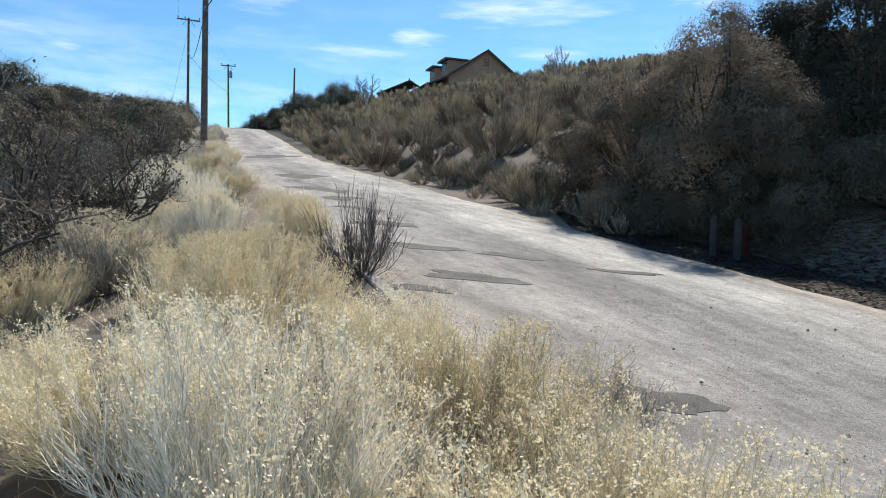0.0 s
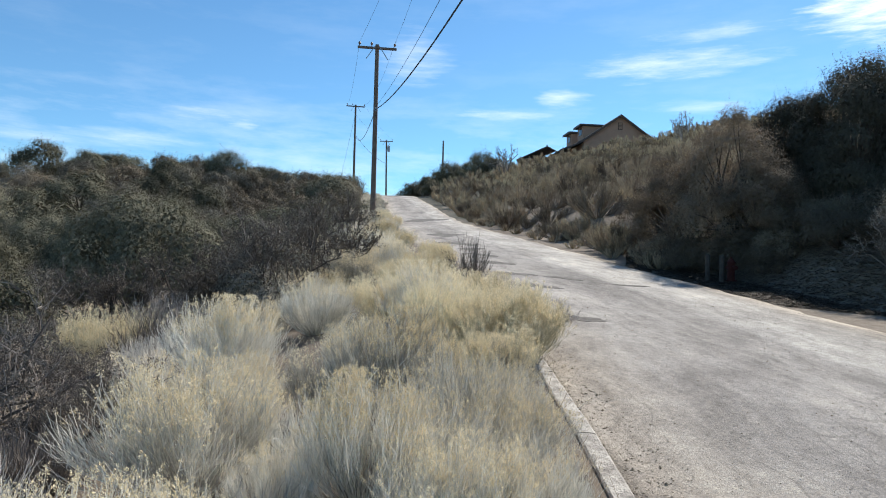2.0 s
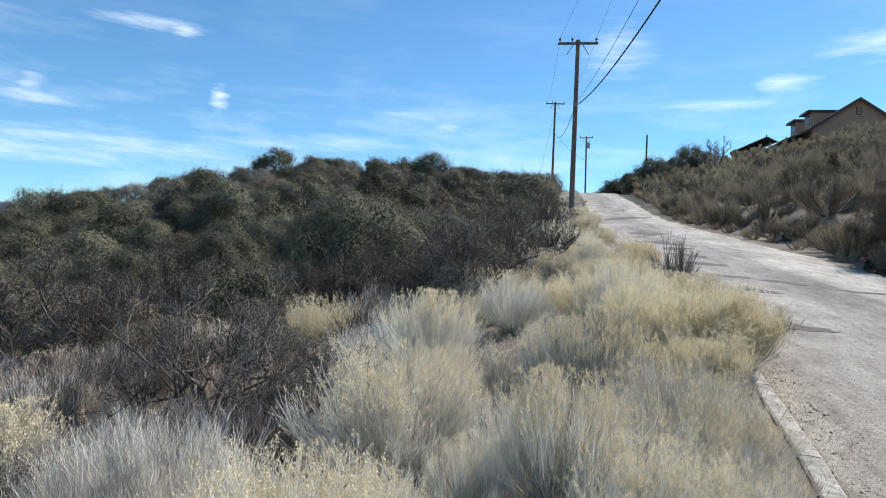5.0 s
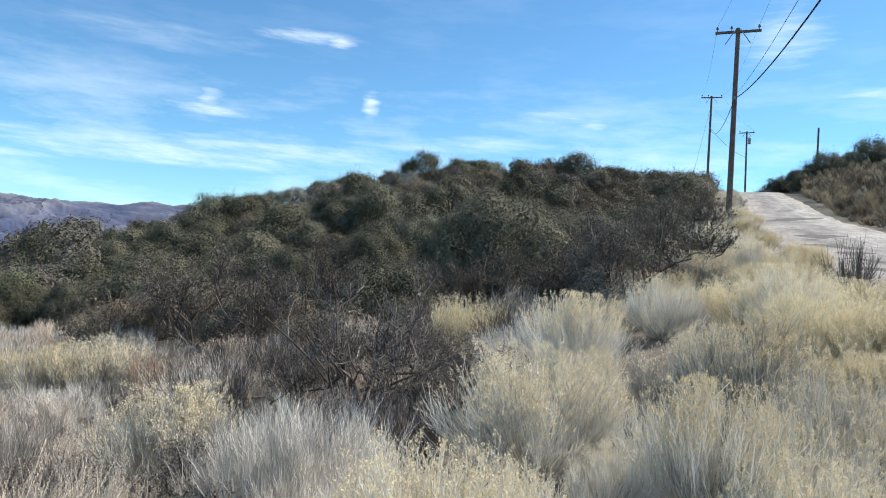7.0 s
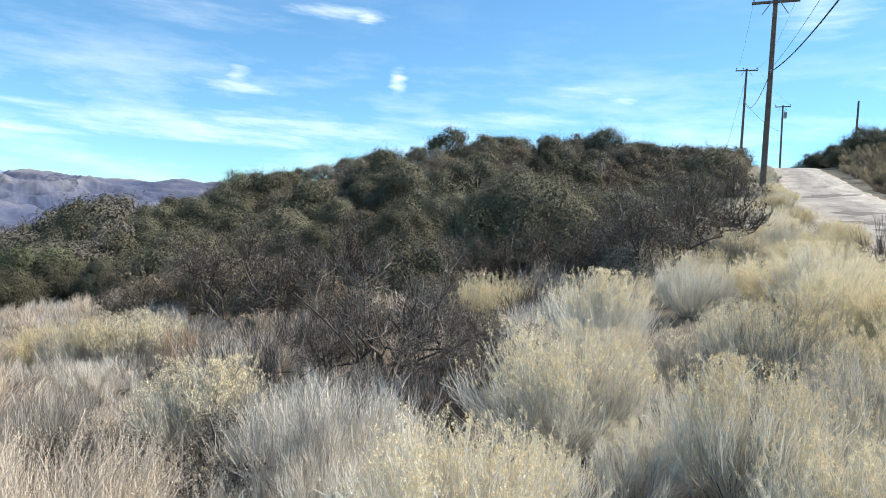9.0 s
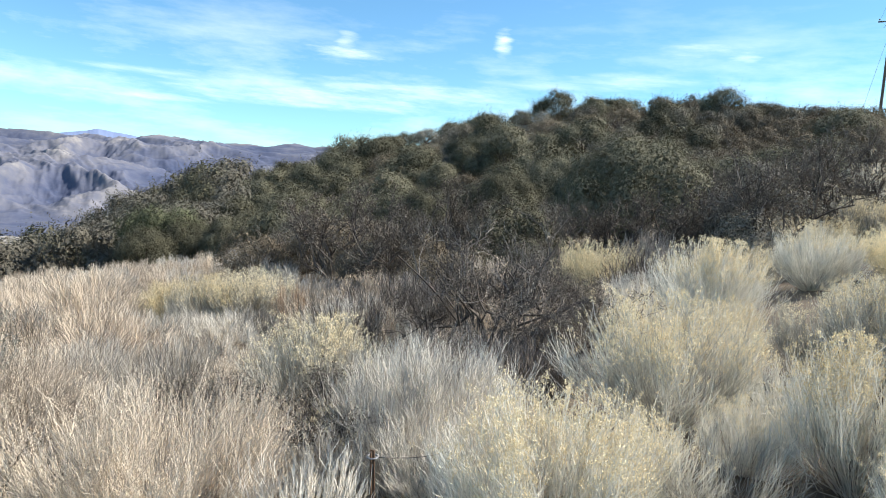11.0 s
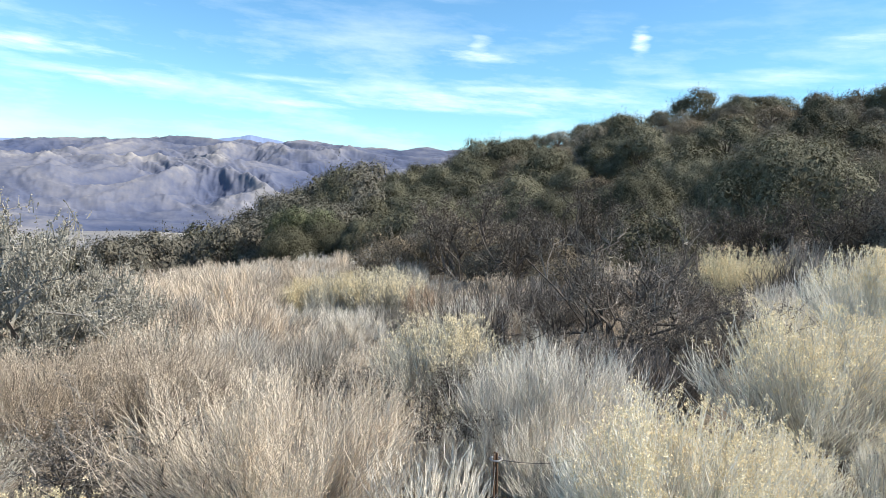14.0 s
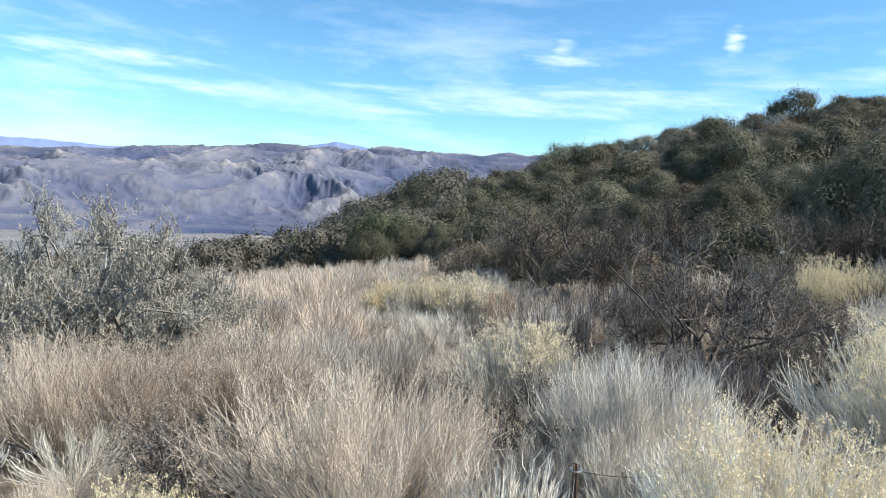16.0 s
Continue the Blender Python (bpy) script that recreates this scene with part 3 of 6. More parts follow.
def bush(seed, H, R, clumps, per, w, shoot=(0.12, 0.22), spread=0.30, lean=0.5, sides=2, heads=0.5, head_size=0.009, per_head=5, head_low=0.45, limb=0.004, ragged=0.12, seeds=0.0, strands=2):
    """A domed dry shrub: limbs from one foot to many sprays over the dome, each spray a tuft of short upright shoots, and seed heads at the tips.
    Returns shoots, heads and the woody inside."""
    g = np.random.default_rng(seed)
    u = g.uniform(0.03, 1.0, clumps)
    ph = np.arange(clumps) * 2.39996 + g.normal(0, 0.3, clumps)
    ce = np.sqrt(np.clip(1 - u ** 2, 0, 1))
    lobe = 1 + 0.15 * np.sin(2 * ph + seed) + 0.13 * np.sin(3 * ph + 2.3 * seed) + 0.10 * np.sin(5 * ph + 9 * u)
    shell = g.uniform(0.80, 1.0, clumps) * np.where(g.uniform(size=clumps) < 0.2, 0.72, 1.0) * (1 + ragged * g.normal(0, 1, clumps))
    L0 = H * (shoot[0] + shoot[1]) / 2
    nrm = np.stack([np.cos(ph) * ce, np.sin(ph) * ce, u], 1)
    C = nrm * np.array([R, R, H - L0 * 0.8]) * (shell * np.where(u < 0.8, lobe, 1 + 0.4 * (lobe - 1)))[:, None]
    C[:, 2] = np.maximum(C[:, 2], 0.04)
    # woody inside
    foot = C * np.array([0.12, 0.12, 0]) + g.normal(0, 0.02, (clumps, 3)) * np.array([1, 1, 0]) - np.array([0, 0, 0.03])
    knee = foot * 0.45 + C * 0.55 + g.normal(0, 0.06 * R, (clumps, 3))
    knee[:, 2] = np.maximum(C[:, 2] * 0.42, 0.02)
    r = limb * g.uniform(0.5, 1.3, clumps)
    wood = rods(np.stack([foot, knee, C], 1), np.stack([r, r * 0.75, r * 0.35], 1), 3)
    # long shoots that run up to each spray
    k = np.repeat(np.arange(clumps), strands)
    n = len(k)
    a = foot[k] * 0.3 + knee[k] * 0.7 + g.normal(0, 0.05 * R, (n, 3))
    e = C[k] + g.normal(0, 0.05 * R, (n, 3))
    m = (a + e) / 2 + g.normal(0, 0.03 * R, (n, 3)) - np.array([0, 0, 0.03 * H])
    A = strips(np.stack([a, m, e], 1), (w * 1.3, w * 1.1, w * 0.7), g)
    # sprays
    way = nrm * lean + np.array([0, 0, 1.0]) + g.normal(0, 0.20, (clumps, 3))
    way /= np.linalg.norm(way, axis=1, keepdims=True)
    size = g.uniform(0.75, 1.2, clumps)
    i = np.repeat(np.arange(clumps), per)
    n = len(i)
    p = C[i] + g.normal(0, 0.055 * R, (n, 3)) * np.array([1, 1, 0.8])
    d = way[i] + g.normal(0, spread, (n, 3))
    d /= np.linalg.norm(d, axis=1, keepdims=True)
    L = (H * g.uniform(shoot[0], shoot[1], n) * size[i])[:, None]
    tip = p + d * L + g.normal(0, 0.10, (n, 3)) * L
    mid = p + d * L * 0.5
    S = strips(np.stack([p, mid, tip], 1), (w * 1.1, w, w * 0.45), g)
    # long shoots take the wood's darker tone, as shade inside the dome
    wood = merge(wood, A)
    sets = [S]
    tips = tip
    if sides:
        j = np.repeat(np.arange(n), sides)
        t = g.uniform(0.25, 0.9, len(j))[:, None]
        q = p[j] + (tip[j] - p[j]) * t
        f = d[j] + g.normal(0, 0.45, (len(j), 3))
        f /= np.linalg.norm(f, axis=1, keepdims=True)
        end = q + f * L[j] * g.uniform(0.2, 0.45, (len(j), 1))
        sets.append(strips(np.stack([q, end], 1), (w * 0.8, w * 0.4), g))
        tips = np.concatenate([tip, end])
    spots = []
    if heads:
        full = (g.uniform(size=clumps) < 0.75)[i]
        rank = np.where(full, 1.0, 0.2)
        ends, rank = tips, (np.concatenate([rank, np.repeat(rank, sides)]) if sides else rank)
        got = ends[g.uniform(size=len(ends)) < heads * rank * np.clip((ends[:, 2] / H - head_low) / 0.35, 0, 1)]
        spots.append(np.repeat(got, per_head, 0) + g.normal(0, head_size * 0.9, (len(got) * per_head, 3)) * np.array([1, 1, 1.7]))
    if seeds:
        m = int(seeds * n)
        j = g.integers(0, n, m)
        t = g.uniform(0.35, 1.0, m)[:, None]
        spots.append(p[j] + (tip[j] - p[j]) * t + g.normal(0, head_size * 0.6, (m, 3)))
    tufts = leaves(np.concatenate(spots), head_size * 1.5, g, 0.7) if spots else None
    return merge(*sets), tufts, wood


def woody(seed, H, R, stems, w):
    """The dark woody foot of a shrub: crooked old stems that fork into the shoots."""
    g = np.random.default_rng(seed)
    ph, q = g.uniform(0, 2 * np.pi, stems), np.sqrt(g.uniform(0.02, 1, stems))
    tip = np.stack([np.cos(ph) * R * 0.62 * q, np.sin(ph) * R * 0.62 * q, H * 0.62 * (1 - 0.35 * q) * g.uniform(0.6, 1.0, stems)], 1)
    foot = tip * np.array([0.2, 0.2, 0]) - np.array([0, 0, 0.04])
    mid = (foot + tip) / 2 + g.normal(0, 0.05 * R, (stems, 3))
    r = w * g.uniform(0.5, 1.2, stems)
    return rods(np.stack([foot, mid, tip], 1), np.stack([r, r * 0.8, r * 0.45], 1), 3)


def branching(seed, H, R, stems, levels, w, split=(3, 5), leaf=0.0, leaf_size=0.02, droop=0.0, wild=0.55, tilts=(0.25, 1.0), shoots=0, shoot=(0.08, 0.2)):
    """A bare, crooked shrub: limbs that fork again and again. Returns limbs, twigs, and leaves with their shoots."""
    g = np.random.default_rng(seed)
    ph = g.uniform(0, 2 * np.pi, stems)
    tilt = g.uniform(tilts[0], tilts[1], stems)
    d = np.stack([np.cos(ph) * R * tilt, np.sin(ph) * R * tilt, np.full(stems, H) * g.uniform(0.65, 1.0, stems)], 1)
    p = g.normal(0, 0.06, (stems, 3)) * np.array([1, 1, 0])
    rad, sets, ends = np.full(stems, w), [], []
    seg = d * 0.5
    for level in range(levels):
        n = len(p)
        L = np.linalg.norm(seg, axis=1, keepdims=True)
        m = p + seg * 0.5 + g.normal(0, 0.11, (n, 3)) * L
        e = p + seg + g.normal(0, 0.06, (n, 3)) * L
        e[:, 2] = np.maximum(e[:, 2], 0.03)
        P = np.stack([p, m, e], 1)
        sets.append(rods(P, np.stack([rad, rad * 0.8, rad * 0.62], 1), 4 if level < 2 else 3))
        if level >= levels - 2:
            ends.append(np.concatenate([m, e]))
        k = g.integers(split[0], split[1] + 1, n)
        i = np.repeat(np.arange(n), k)
        t = g.uniform(0.35, 1.0, len(i))[:, None]
        start = (1 - t) ** 2 * p[i] + 2 * t * (1 - t) * m[i] + t * t * e[i]
        way = seg[i] / L[i] + g.normal(0, wild, (len(i), 3)) + np.array([0, 0, 0.15 - droop])
        way /= np.linalg.norm(way, axis=1, keepdims=True)
        seg = way * L[i] * g.uniform(0.42, 0.72, (len(i), 1))
        p, rad = start, rad[i] * 0.58
    ends = np.concatenate(ends)
    lv = None
    if leaf:
        c = np.repeat(ends, max(1, int(round(leaf))), 0)
        lv = leaves(c + g.normal(0, 0.035, c.shape), leaf_size, g)
    if shoots:
        a = np.repeat(ends, shoots, 0) + g.normal(0, 0.03, (len(ends) * shoots, 3))
        way = g.normal(0, 0.38, a.shape) + np.array([0, 0, 1.0])
        e = a + way * g.uniform(shoot[0], shoot[1], len(a))[:, None]
        c = np.concatenate([a + (e - a) * t + g.normal(0, 0.008, a.shape) for t in (0.2, 0.4, 0.6, 0.8, 1.0)])
        lv = merge(strips(np.stack([a, e], 1), (0.004, 0.002), g), leaves(c, leaf_size, g, 0.8))
    return merge(*sets[:2]), merge(*sets[2:]), lv


def cards(C, N, size, rng, upright=0.0):
    """Leaves at the places C that face about along N; upright: how much they point upwards."""
    n = len(C)
    d = np.cross(N, rng.normal(size=(n, 3)))
    if upright:
        d = d * (1 - upright) + (np.array([0, 0, 1.0]) - N * N[:, 2:3]) * upright
    d /= np.linalg.norm(d, axis=1, keepdims=True) + 1e-9
    s = np.cross(N, d)
    s /= np.linalg.norm(s, axis=1, keepdims=True) + 1e-9
    L = (size * rng.uniform(0.6, 1.3, n))[:, None]
    V = np.stack([C - d * L * 0.5 - s * L * 0.3, C - d * L * 0.5 + s * L * 0.3, C + d * L * 0.6], 1).reshape(-1, 3)
    return V, np.arange(n * 3).reshape(-1, 3)


def one_root(V, F, per, sides):
    """The same rods, of per corners each, grown together in the first ring of the first rod."""
    idx = np.arange(len(V))
    to = np.where(idx % per < sides, idx % per, idx)
    keep = np.unique(to)
    place = np.zeros(len(V), int)
    place[keep] = np.arange(len(keep))
    return V[keep], place[to[F]]


def tree(seed, H, R, lumps, per, leaf_size, low=0.05, trunk=0.05, lump_r=0.36, sprigs=3, inner=0.22):
    """A scrub oak: forking limbs, a crown of leafy lumps with shaded gaps between them, sparse larger leaves inside, and upright sprigs.
    Returns limbs and leaves."""
    g = np.random.default_rng(seed)
    u = np.clip((np.arange(lumps) + g.uniform(0, 1, lumps)) / lumps, 0.02, 1) ** 0.9
    g.shuffle(u)
    ph = np.arange(lumps) * 2.39996 + g.normal(0, 0.3, lumps)
    ce = np.sqrt(1 - 0.96 * u ** 2)
    shell = g.uniform(0.50, 0.74, lumps)
    lobe = 1 + 0.18 * np.sin(2 * ph + seed) + 0.12 * np.sin(3 * ph + 3 * seed)
    cr = R * lump_r * g.uniform(0.62, 1.22, lumps)
    C = np.stack([np.cos(ph) * ce * R * shell * lobe, np.sin(ph) * ce * R * shell * lobe,
                  low * H + 0.25 * cr + (H * (1 - low) - 0.75 * cr) * u * g.uniform(0.72, 0.96, lumps)], 1)
    foot = g.normal(0, 0.05, (lumps, 3)) * np.array([1, 1, 0])
    knee = C * np.array([0.4, 0.4, 0.5]) + g.normal(0, 0.08 * R, (lumps, 3))
    thick = trunk * g.uniform(0.4, 1.0, lumps)
    limbs = one_root(*rods(np.stack([foot, knee, C], 1), np.stack([thick, thick * 0.6, thick * 0.2], 1), 4), 12, 4)
    out = C / np.array([R, R, H]) - np.array([0, 0, 0.15])
    out /= np.linalg.norm(out, axis=1, keepdims=True) + 1e-9

    def skin(n):
        i = np.repeat(np.arange(lumps), n)
        o = g.normal(size=(len(i), 3))
        o /= np.linalg.norm(o, axis=1, keepdims=True)
        behind = np.sum(o * out[i], 1) < -0.5
        o[behind] *= -1
        ripple = 1 + 0.13 * np.sin(5.1 * o[:, 0] + i) * np.sin(4.7 * o[:, 1] + 2.0 * i) + 0.09 * np.sin(9.3 * o[:, 2] + 7.7 * o[:, 0] + i)
        return i, o, ripple
    i, o, ripple = skin(per)
    c = C[i] + o * (cr[i] * ripple * g.uniform(0.80, 1.04, len(i)))[:, None]
    N = o * 0.8 + out[i] * 0.25 + np.array([0, 0, 0.25]) + g.normal(0, 0.16, o.shape)
    sets_c, sets_n, sets_l = [c], [N], [np.full(len(c), leaf_size)]
    i, o, ripple = skin(max(4, int(per * inner)))
    c = C[i] + o * (cr[i] * ripple * g.uniform(0.45, 0.78, len(i)))[:, None]
    sets_c.append(c), sets_n.append(o + g.normal(0, 0.35, o.shape)), sets_l.append(np.full(len(c), leaf_size * 2.4))
    # sprigs that stand out of the lumps
    i, o, ripple = skin(sprigs)
    o = np.where((o[:, 2] < 0)[:, None], o * np.array([1, 1, -0.4]), o)
    k = 12
    way = o * 0.6 + np.array([0, 0, 0.8]) + g.normal(0, 0.25, o.shape)
    t = np.linspace(0.0, 1.0, k)[None, :, None]
    line = (C[i] + o * (cr[i] * ripple * 0.95)[:, None])[:, None, :] + way[:, None, :] * t * (cr[i] * g.uniform(0.25, 0.62, len(i)))[:, None, None]
    line = line + g.normal(0, 0.35 * leaf_size, line.shape)
    c = line.reshape(-1, 3)
    sets_c.append(c), sets_n.append(np.repeat(o, k, 0) + g.normal(0, 0.5, c.shape)), sets_l.append(np.full(len(c), leaf_size * 0.8))
    c, N, L = np.concatenate(sets_c), np.concatenate(sets_n), np.concatenate(sets_l)
    N /= np.linalg.norm(N, axis=1, keepdims=True)
    up = c[:, 2] > 0.04
    return limbs, cards(c[up], N[up], L[up], g, 0.62)


KINDS = {}


def kind_of(key, name, label, category, group, pieces):
    """Keeps a plant's meshes: pieces are (part name, (V, F), material)."""
    KINDS[key] = (name, label, category, group, [(n, raw(n, *vf), m, vf) for n, vf, m in pieces if vf is not None], [])


def grow(key, x, y, scale=1.0, turn=0.0, sink=0.0, tall=1.0, label=""):
    """One plant of a kind on the ground at x, y."""
    name, text, category, group, pieces, first = KINDS[key]
    m = Matrix.LocRotScale((x, y, float(land(x, y)) - sink), Euler((0, 0, turn)), (scale, scale, scale * tall))
    if not first:
        top = base(name, text, category, group)
        for n, me, mat, _ in pieces:
            made = part(n, me, mat, top)
            if n in ("bloom", "woody_foot", "branchwork"):
                tagged(made, kind="stuff")
        top.matrix_basis = m
        first.append(top)
        made = top
    else:
        src = first[0]
        made = src.copy()
        scene.collection.objects.link(made)
        for child in src.children:
            c = child.copy()
            scene.collection.objects.link(c)
            c.parent = made
        made.matrix_basis = m
    if label:
        made["label"] = label
    return made


def thicket(name, label, category, spots, keys, material_parts=None):
    """Many plants that nobody could count, joined by material into one thing of stuff. spots: x, y, scale, turn, key."""
    bins = {}
    for x, y, s, a, key in spots:
        ca, sa_ = math.cos(a) * s, math.sin(a) * s
        z = float(land(x, y))
        for n, me, mat, (V, F) in KINDS[key][4]:
            w = np.stack([V[:, 0] * ca - V[:, 1] * sa_ + x, V[:, 0] * sa_ + V[:, 1] * ca + y, V[:, 2] * s + z], 1)
            bins.setdefault((n, mat), []).append((w, F))
    top = base(name, label, category, "", "stuff")
    for (n, mat), sets in bins.items():
        ob = part(n, raw(n, *merge(*sets)), mat, top)
        tagged(ob, kind="stuff")
    return top


def scatter(seed, n, gap, region, keep):
    """Places at least gap apart in the box region (x0, x1, y0, y1) for which keep(x, y) holds."""
    g = np.random.default_rng(seed)
    got, cells = [], {}
    for _ in range(n):
        x, y = g.uniform(region[0], region[1]), g.uniform(region[2], region[3])
        if not keep(x, y):
            continue
        q = gap(x, y) if callable(gap) else gap
        c = (int(x // 2), int(y // 2))
        near = [p for i in range(-3, 4) for j in range(-3, 4) for p in cells.get((c[0] + i, c[1] + j), ())]
        if any((x - a) ** 2 + (y - b) ** 2 < q * q for a, b in near):
            continue
        cells.setdefault(c, []).append((x, y))
        got.append((x, y))
    return got


def polar(x, y):
    return math.degrees(math.atan2(x, y)), math.hypot(x, y)


# ---- ground ----
def polar_sheet(rings, azs):
    rr, aa = np.meshgrid(rings, np.radians(azs), indexing="ij")
    x, y = rr * np.sin(aa), rr * np.cos(aa)
    V = np.stack([x, y, land(x, y)], -1).reshape(-1, 3)
    n, m = len(rings), len(azs)
    i, j = np.meshgrid(np.arange(n - 1), np.arange(m), indexing="ij")
    k = (j + 1) % m
    F = np.stack([i * m + j, (i + 1) * m + j, (i + 1) * m + k, i * m + k], -1).reshape(-1, 4)
    V = np.concatenate([V, [[0, 0, land(0, 0)]]])
    F = F[:, ::-1].tolist() + [[n * m, (q + 1) % m, q] for q in range(m)]
    return raw("ground", V, F)


rings = 0.5 * 1.038 ** np.arange(0, 226)
ground = new("ground", polar_sheet(rings, np.arange(0, 360, 0.9)))
ground.data.materials.append(M["dirt"])
ground.data.shade_smooth()
tagged(ground, "dry brown hillside earth under scattered brush", "ground", kind="structure")


def gradient_noise(x, y, seed):
    """Smooth noise in -1 to 1 on a plane."""
    g = np.random.default_rng(seed)
    turn = g.uniform(0, 2 * np.pi, (256, 256))
    xi, yi = np.floor(x).astype(int), np.floor(y).astype(int)
    fx, fy = x - xi, y - yi

    def corner(i, j):
        a = turn[(xi + i) & 255, (yi + j) & 255]
        return np.cos(a) * (fx - i) + np.sin(a) * (fy - j)
    u, v = fx ** 3 * (fx * (fx * 6 - 15) + 10), fy ** 3 * (fy * (fy * 6 - 15) + 10)
    low, high = corner(0, 0) * (1 - u) + corner(1, 0) * u, corner(0, 1) * (1 - u) + corner(1, 1) * u
    return 1.5 * (low * (1 - v) + high * v)


def eroded(x, y, octaves):
    """Branching ridges and gullies with straight sides, about -0.5 to 0.5."""
    total = np.zeros_like(x)
    for k in range(octaves):
        f = 2.07 ** k
        total += (0.72 - 1.6 * np.abs(gradient_noise(x * f + 7.3 * k, y * f - 3.1 * k, 40 + k))) * 0.50 ** k
    return total * 0.5


def mountains():
    """Eroded ridges across the valley, north-west of the stand."""
    az = np.arange(-126, -46, 0.085)
    dist = np.concatenate([np.linspace(1650, 4300, 230), np.linspace(4320, 4700, 8)])
    rr, aa = np.meshgrid(dist, np.radians(az), indexing="ij")
    x, y = rr * np.sin(aa), rr * np.cos(aa)
    wx = x / 620 + 0.30 * gradient_noise(x / 500, y / 500, 3)
    wy = y / 620 + 0.30 * gradient_noise(x / 500 + 50, y / 500, 4)
    ridge = np.maximum(eroded(wx, wy, 6), -0.30)
    crest = np.interp(az, (-126, -110, -100, -95, -88, -81, -76, -70, -63, -60, -46), (-50, -40, -16, 18, 62, 114, 124, 158, 154, 162, 130))
    rise = 0.42 * ease(rr, 2050, 2850) + 0.58 * ease(rr, 2900, 3900)
    amount = 24 * ease(rr, 1650, 1850) + 122 * ease(rr, 1900, 2500) * (1 - 0.68 * ease(rr, 3300, 3900))
    z = -170 - 25 * (1 - ease(rr, 1650, 1850)) + (crest[None, :] + 170) * rise + ridge * amount
    z -= 330 * ease(rr, 4300, 4700)
    z += 1.75
    n, m = x.shape
    i, j = np.meshgrid(np.arange(n - 1), np.arange(m - 1), indexing="ij")
    F = np.stack([i * m + j, i * m + j + 1, (i + 1) * m + j + 1, (i + 1) * m + j], -1).reshape(-1, 4)
    me = raw("mountain_range", np.stack([x, y, z], -1).reshape(-1, 3), F)
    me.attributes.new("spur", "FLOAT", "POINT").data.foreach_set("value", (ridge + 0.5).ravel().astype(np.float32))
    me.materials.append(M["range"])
    me.shade_smooth()
    ob = new("mountain_range", me)
    return tagged(ob, "far bare mountain range with eroded ridges across the valley", "mountains", kind="structure")


mountains()


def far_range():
    """A bluer range behind the first one, its haze put into the colour."""
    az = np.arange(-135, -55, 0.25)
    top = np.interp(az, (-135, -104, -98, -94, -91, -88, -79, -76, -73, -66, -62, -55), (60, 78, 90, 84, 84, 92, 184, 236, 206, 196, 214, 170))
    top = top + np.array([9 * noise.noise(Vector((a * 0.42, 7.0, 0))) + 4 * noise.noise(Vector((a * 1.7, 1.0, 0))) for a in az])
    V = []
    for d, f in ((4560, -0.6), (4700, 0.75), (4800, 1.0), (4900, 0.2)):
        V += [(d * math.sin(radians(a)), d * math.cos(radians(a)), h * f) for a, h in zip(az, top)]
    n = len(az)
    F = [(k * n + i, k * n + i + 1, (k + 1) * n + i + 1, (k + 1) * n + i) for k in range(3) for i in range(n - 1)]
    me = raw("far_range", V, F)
    me.materials.append(M["haze_range"])
    return tagged(new("far_range", me), "distant mountain ridge coloured hazy blue behind the first range", "mountains", kind="structure")


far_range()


# worn hollows: x, y, radius, depth
HOLES = ((1.3, 11.2, 0.35, 0.03), (0.9, 13.4, 0.4, 0.035), (0.2, 15.8, 0.5, 0.04), (-0.9, 18.5, 0.45, 0.035), (-2.0, 22.5, 0.6, 0.04), (1.9, 14.2, 0.4, 0.03), (-4.4, 30.0, 0.7, 0.04), (2.6, 8.6, 0.4, 0.025))


def road_top(x, y):
    z = float(road_z(x, y)) + 0.012 + 0.02 * noise.noise(Vector((x * 0.5, y * 0.35, 2))) + 0.006 * noise.noise(Vector((x * 2.1, y * 2.1, 5)))
    for px, py, pr, deep in HOLES:
        z -= deep * math.exp(-((x - px) / (pr * 0.7)) ** 2 - ((y - py) / (pr * 1.5)) ** 2)
    return z


def road():
    ys = np.concatenate([np.arange(-38, 2, 0.5), np.arange(2, 30, 0.2), np.arange(30, 112, 0.5)])
    cols = np.linspace(0, 1, 29)
    V, F = [], []
    for y in ys:
        l, r = float(road_left(y)), float(road_right(y))
        l += 0.10 * noise.noise(Vector((3.1, y * 0.9, 0))) + 0.05 * noise.noise(Vector((1.1, y * 3.7, 0)))
        r += 0.20 * noise.noise(Vector((7.7, y * 0.7, 0))) + 0.09 * noise.noise(Vector((5.1, y * 3.3, 0)))
        for c in cols:
            x = l + (r - l) * c
            z = road_top(x, y)
            V.append((x, y, z))
    m = len(cols)
    top = len(V)
    for i in range(len(ys)):
        for c in (0, m - 1):
            x, y, z = V[i * m + c]
            V.append((x + (-0.05 if c == 0 else 0.05), y, z - 0.16))
    for i in range(len(ys) - 1):
        for j in range(m - 1):
            a = i * m + j
            F.append((a, a + 1, a + m + 1, a + m))
        F.append((i * m, (i + 1) * m, top + 2 * i + 2, top + 2 * i))
        F.append((i * m + m - 1, top + 2 * i + 1, top + 2 * i + 3, (i + 1) * m + m - 1))
    me = raw("road", V, F)
    for name, values in (("across", np.concatenate([np.tile(cols, len(ys)), np.tile((0.0, 1.0), len(ys))])),
                         ("along", np.concatenate([np.repeat(ys, m), np.repeat(ys, 2)]))):
        me.attributes.new(name, "FLOAT", "POINT").data.foreach_set("value", values.astype(np.float32))
    me.materials.append(M["asphalt"])
    me.shade_smooth()
    ob = new("road", me)
    return tagged(ob, "worn grey asphalt lane climbing the hill, patched and cracked", "road", kind="structure")


road()


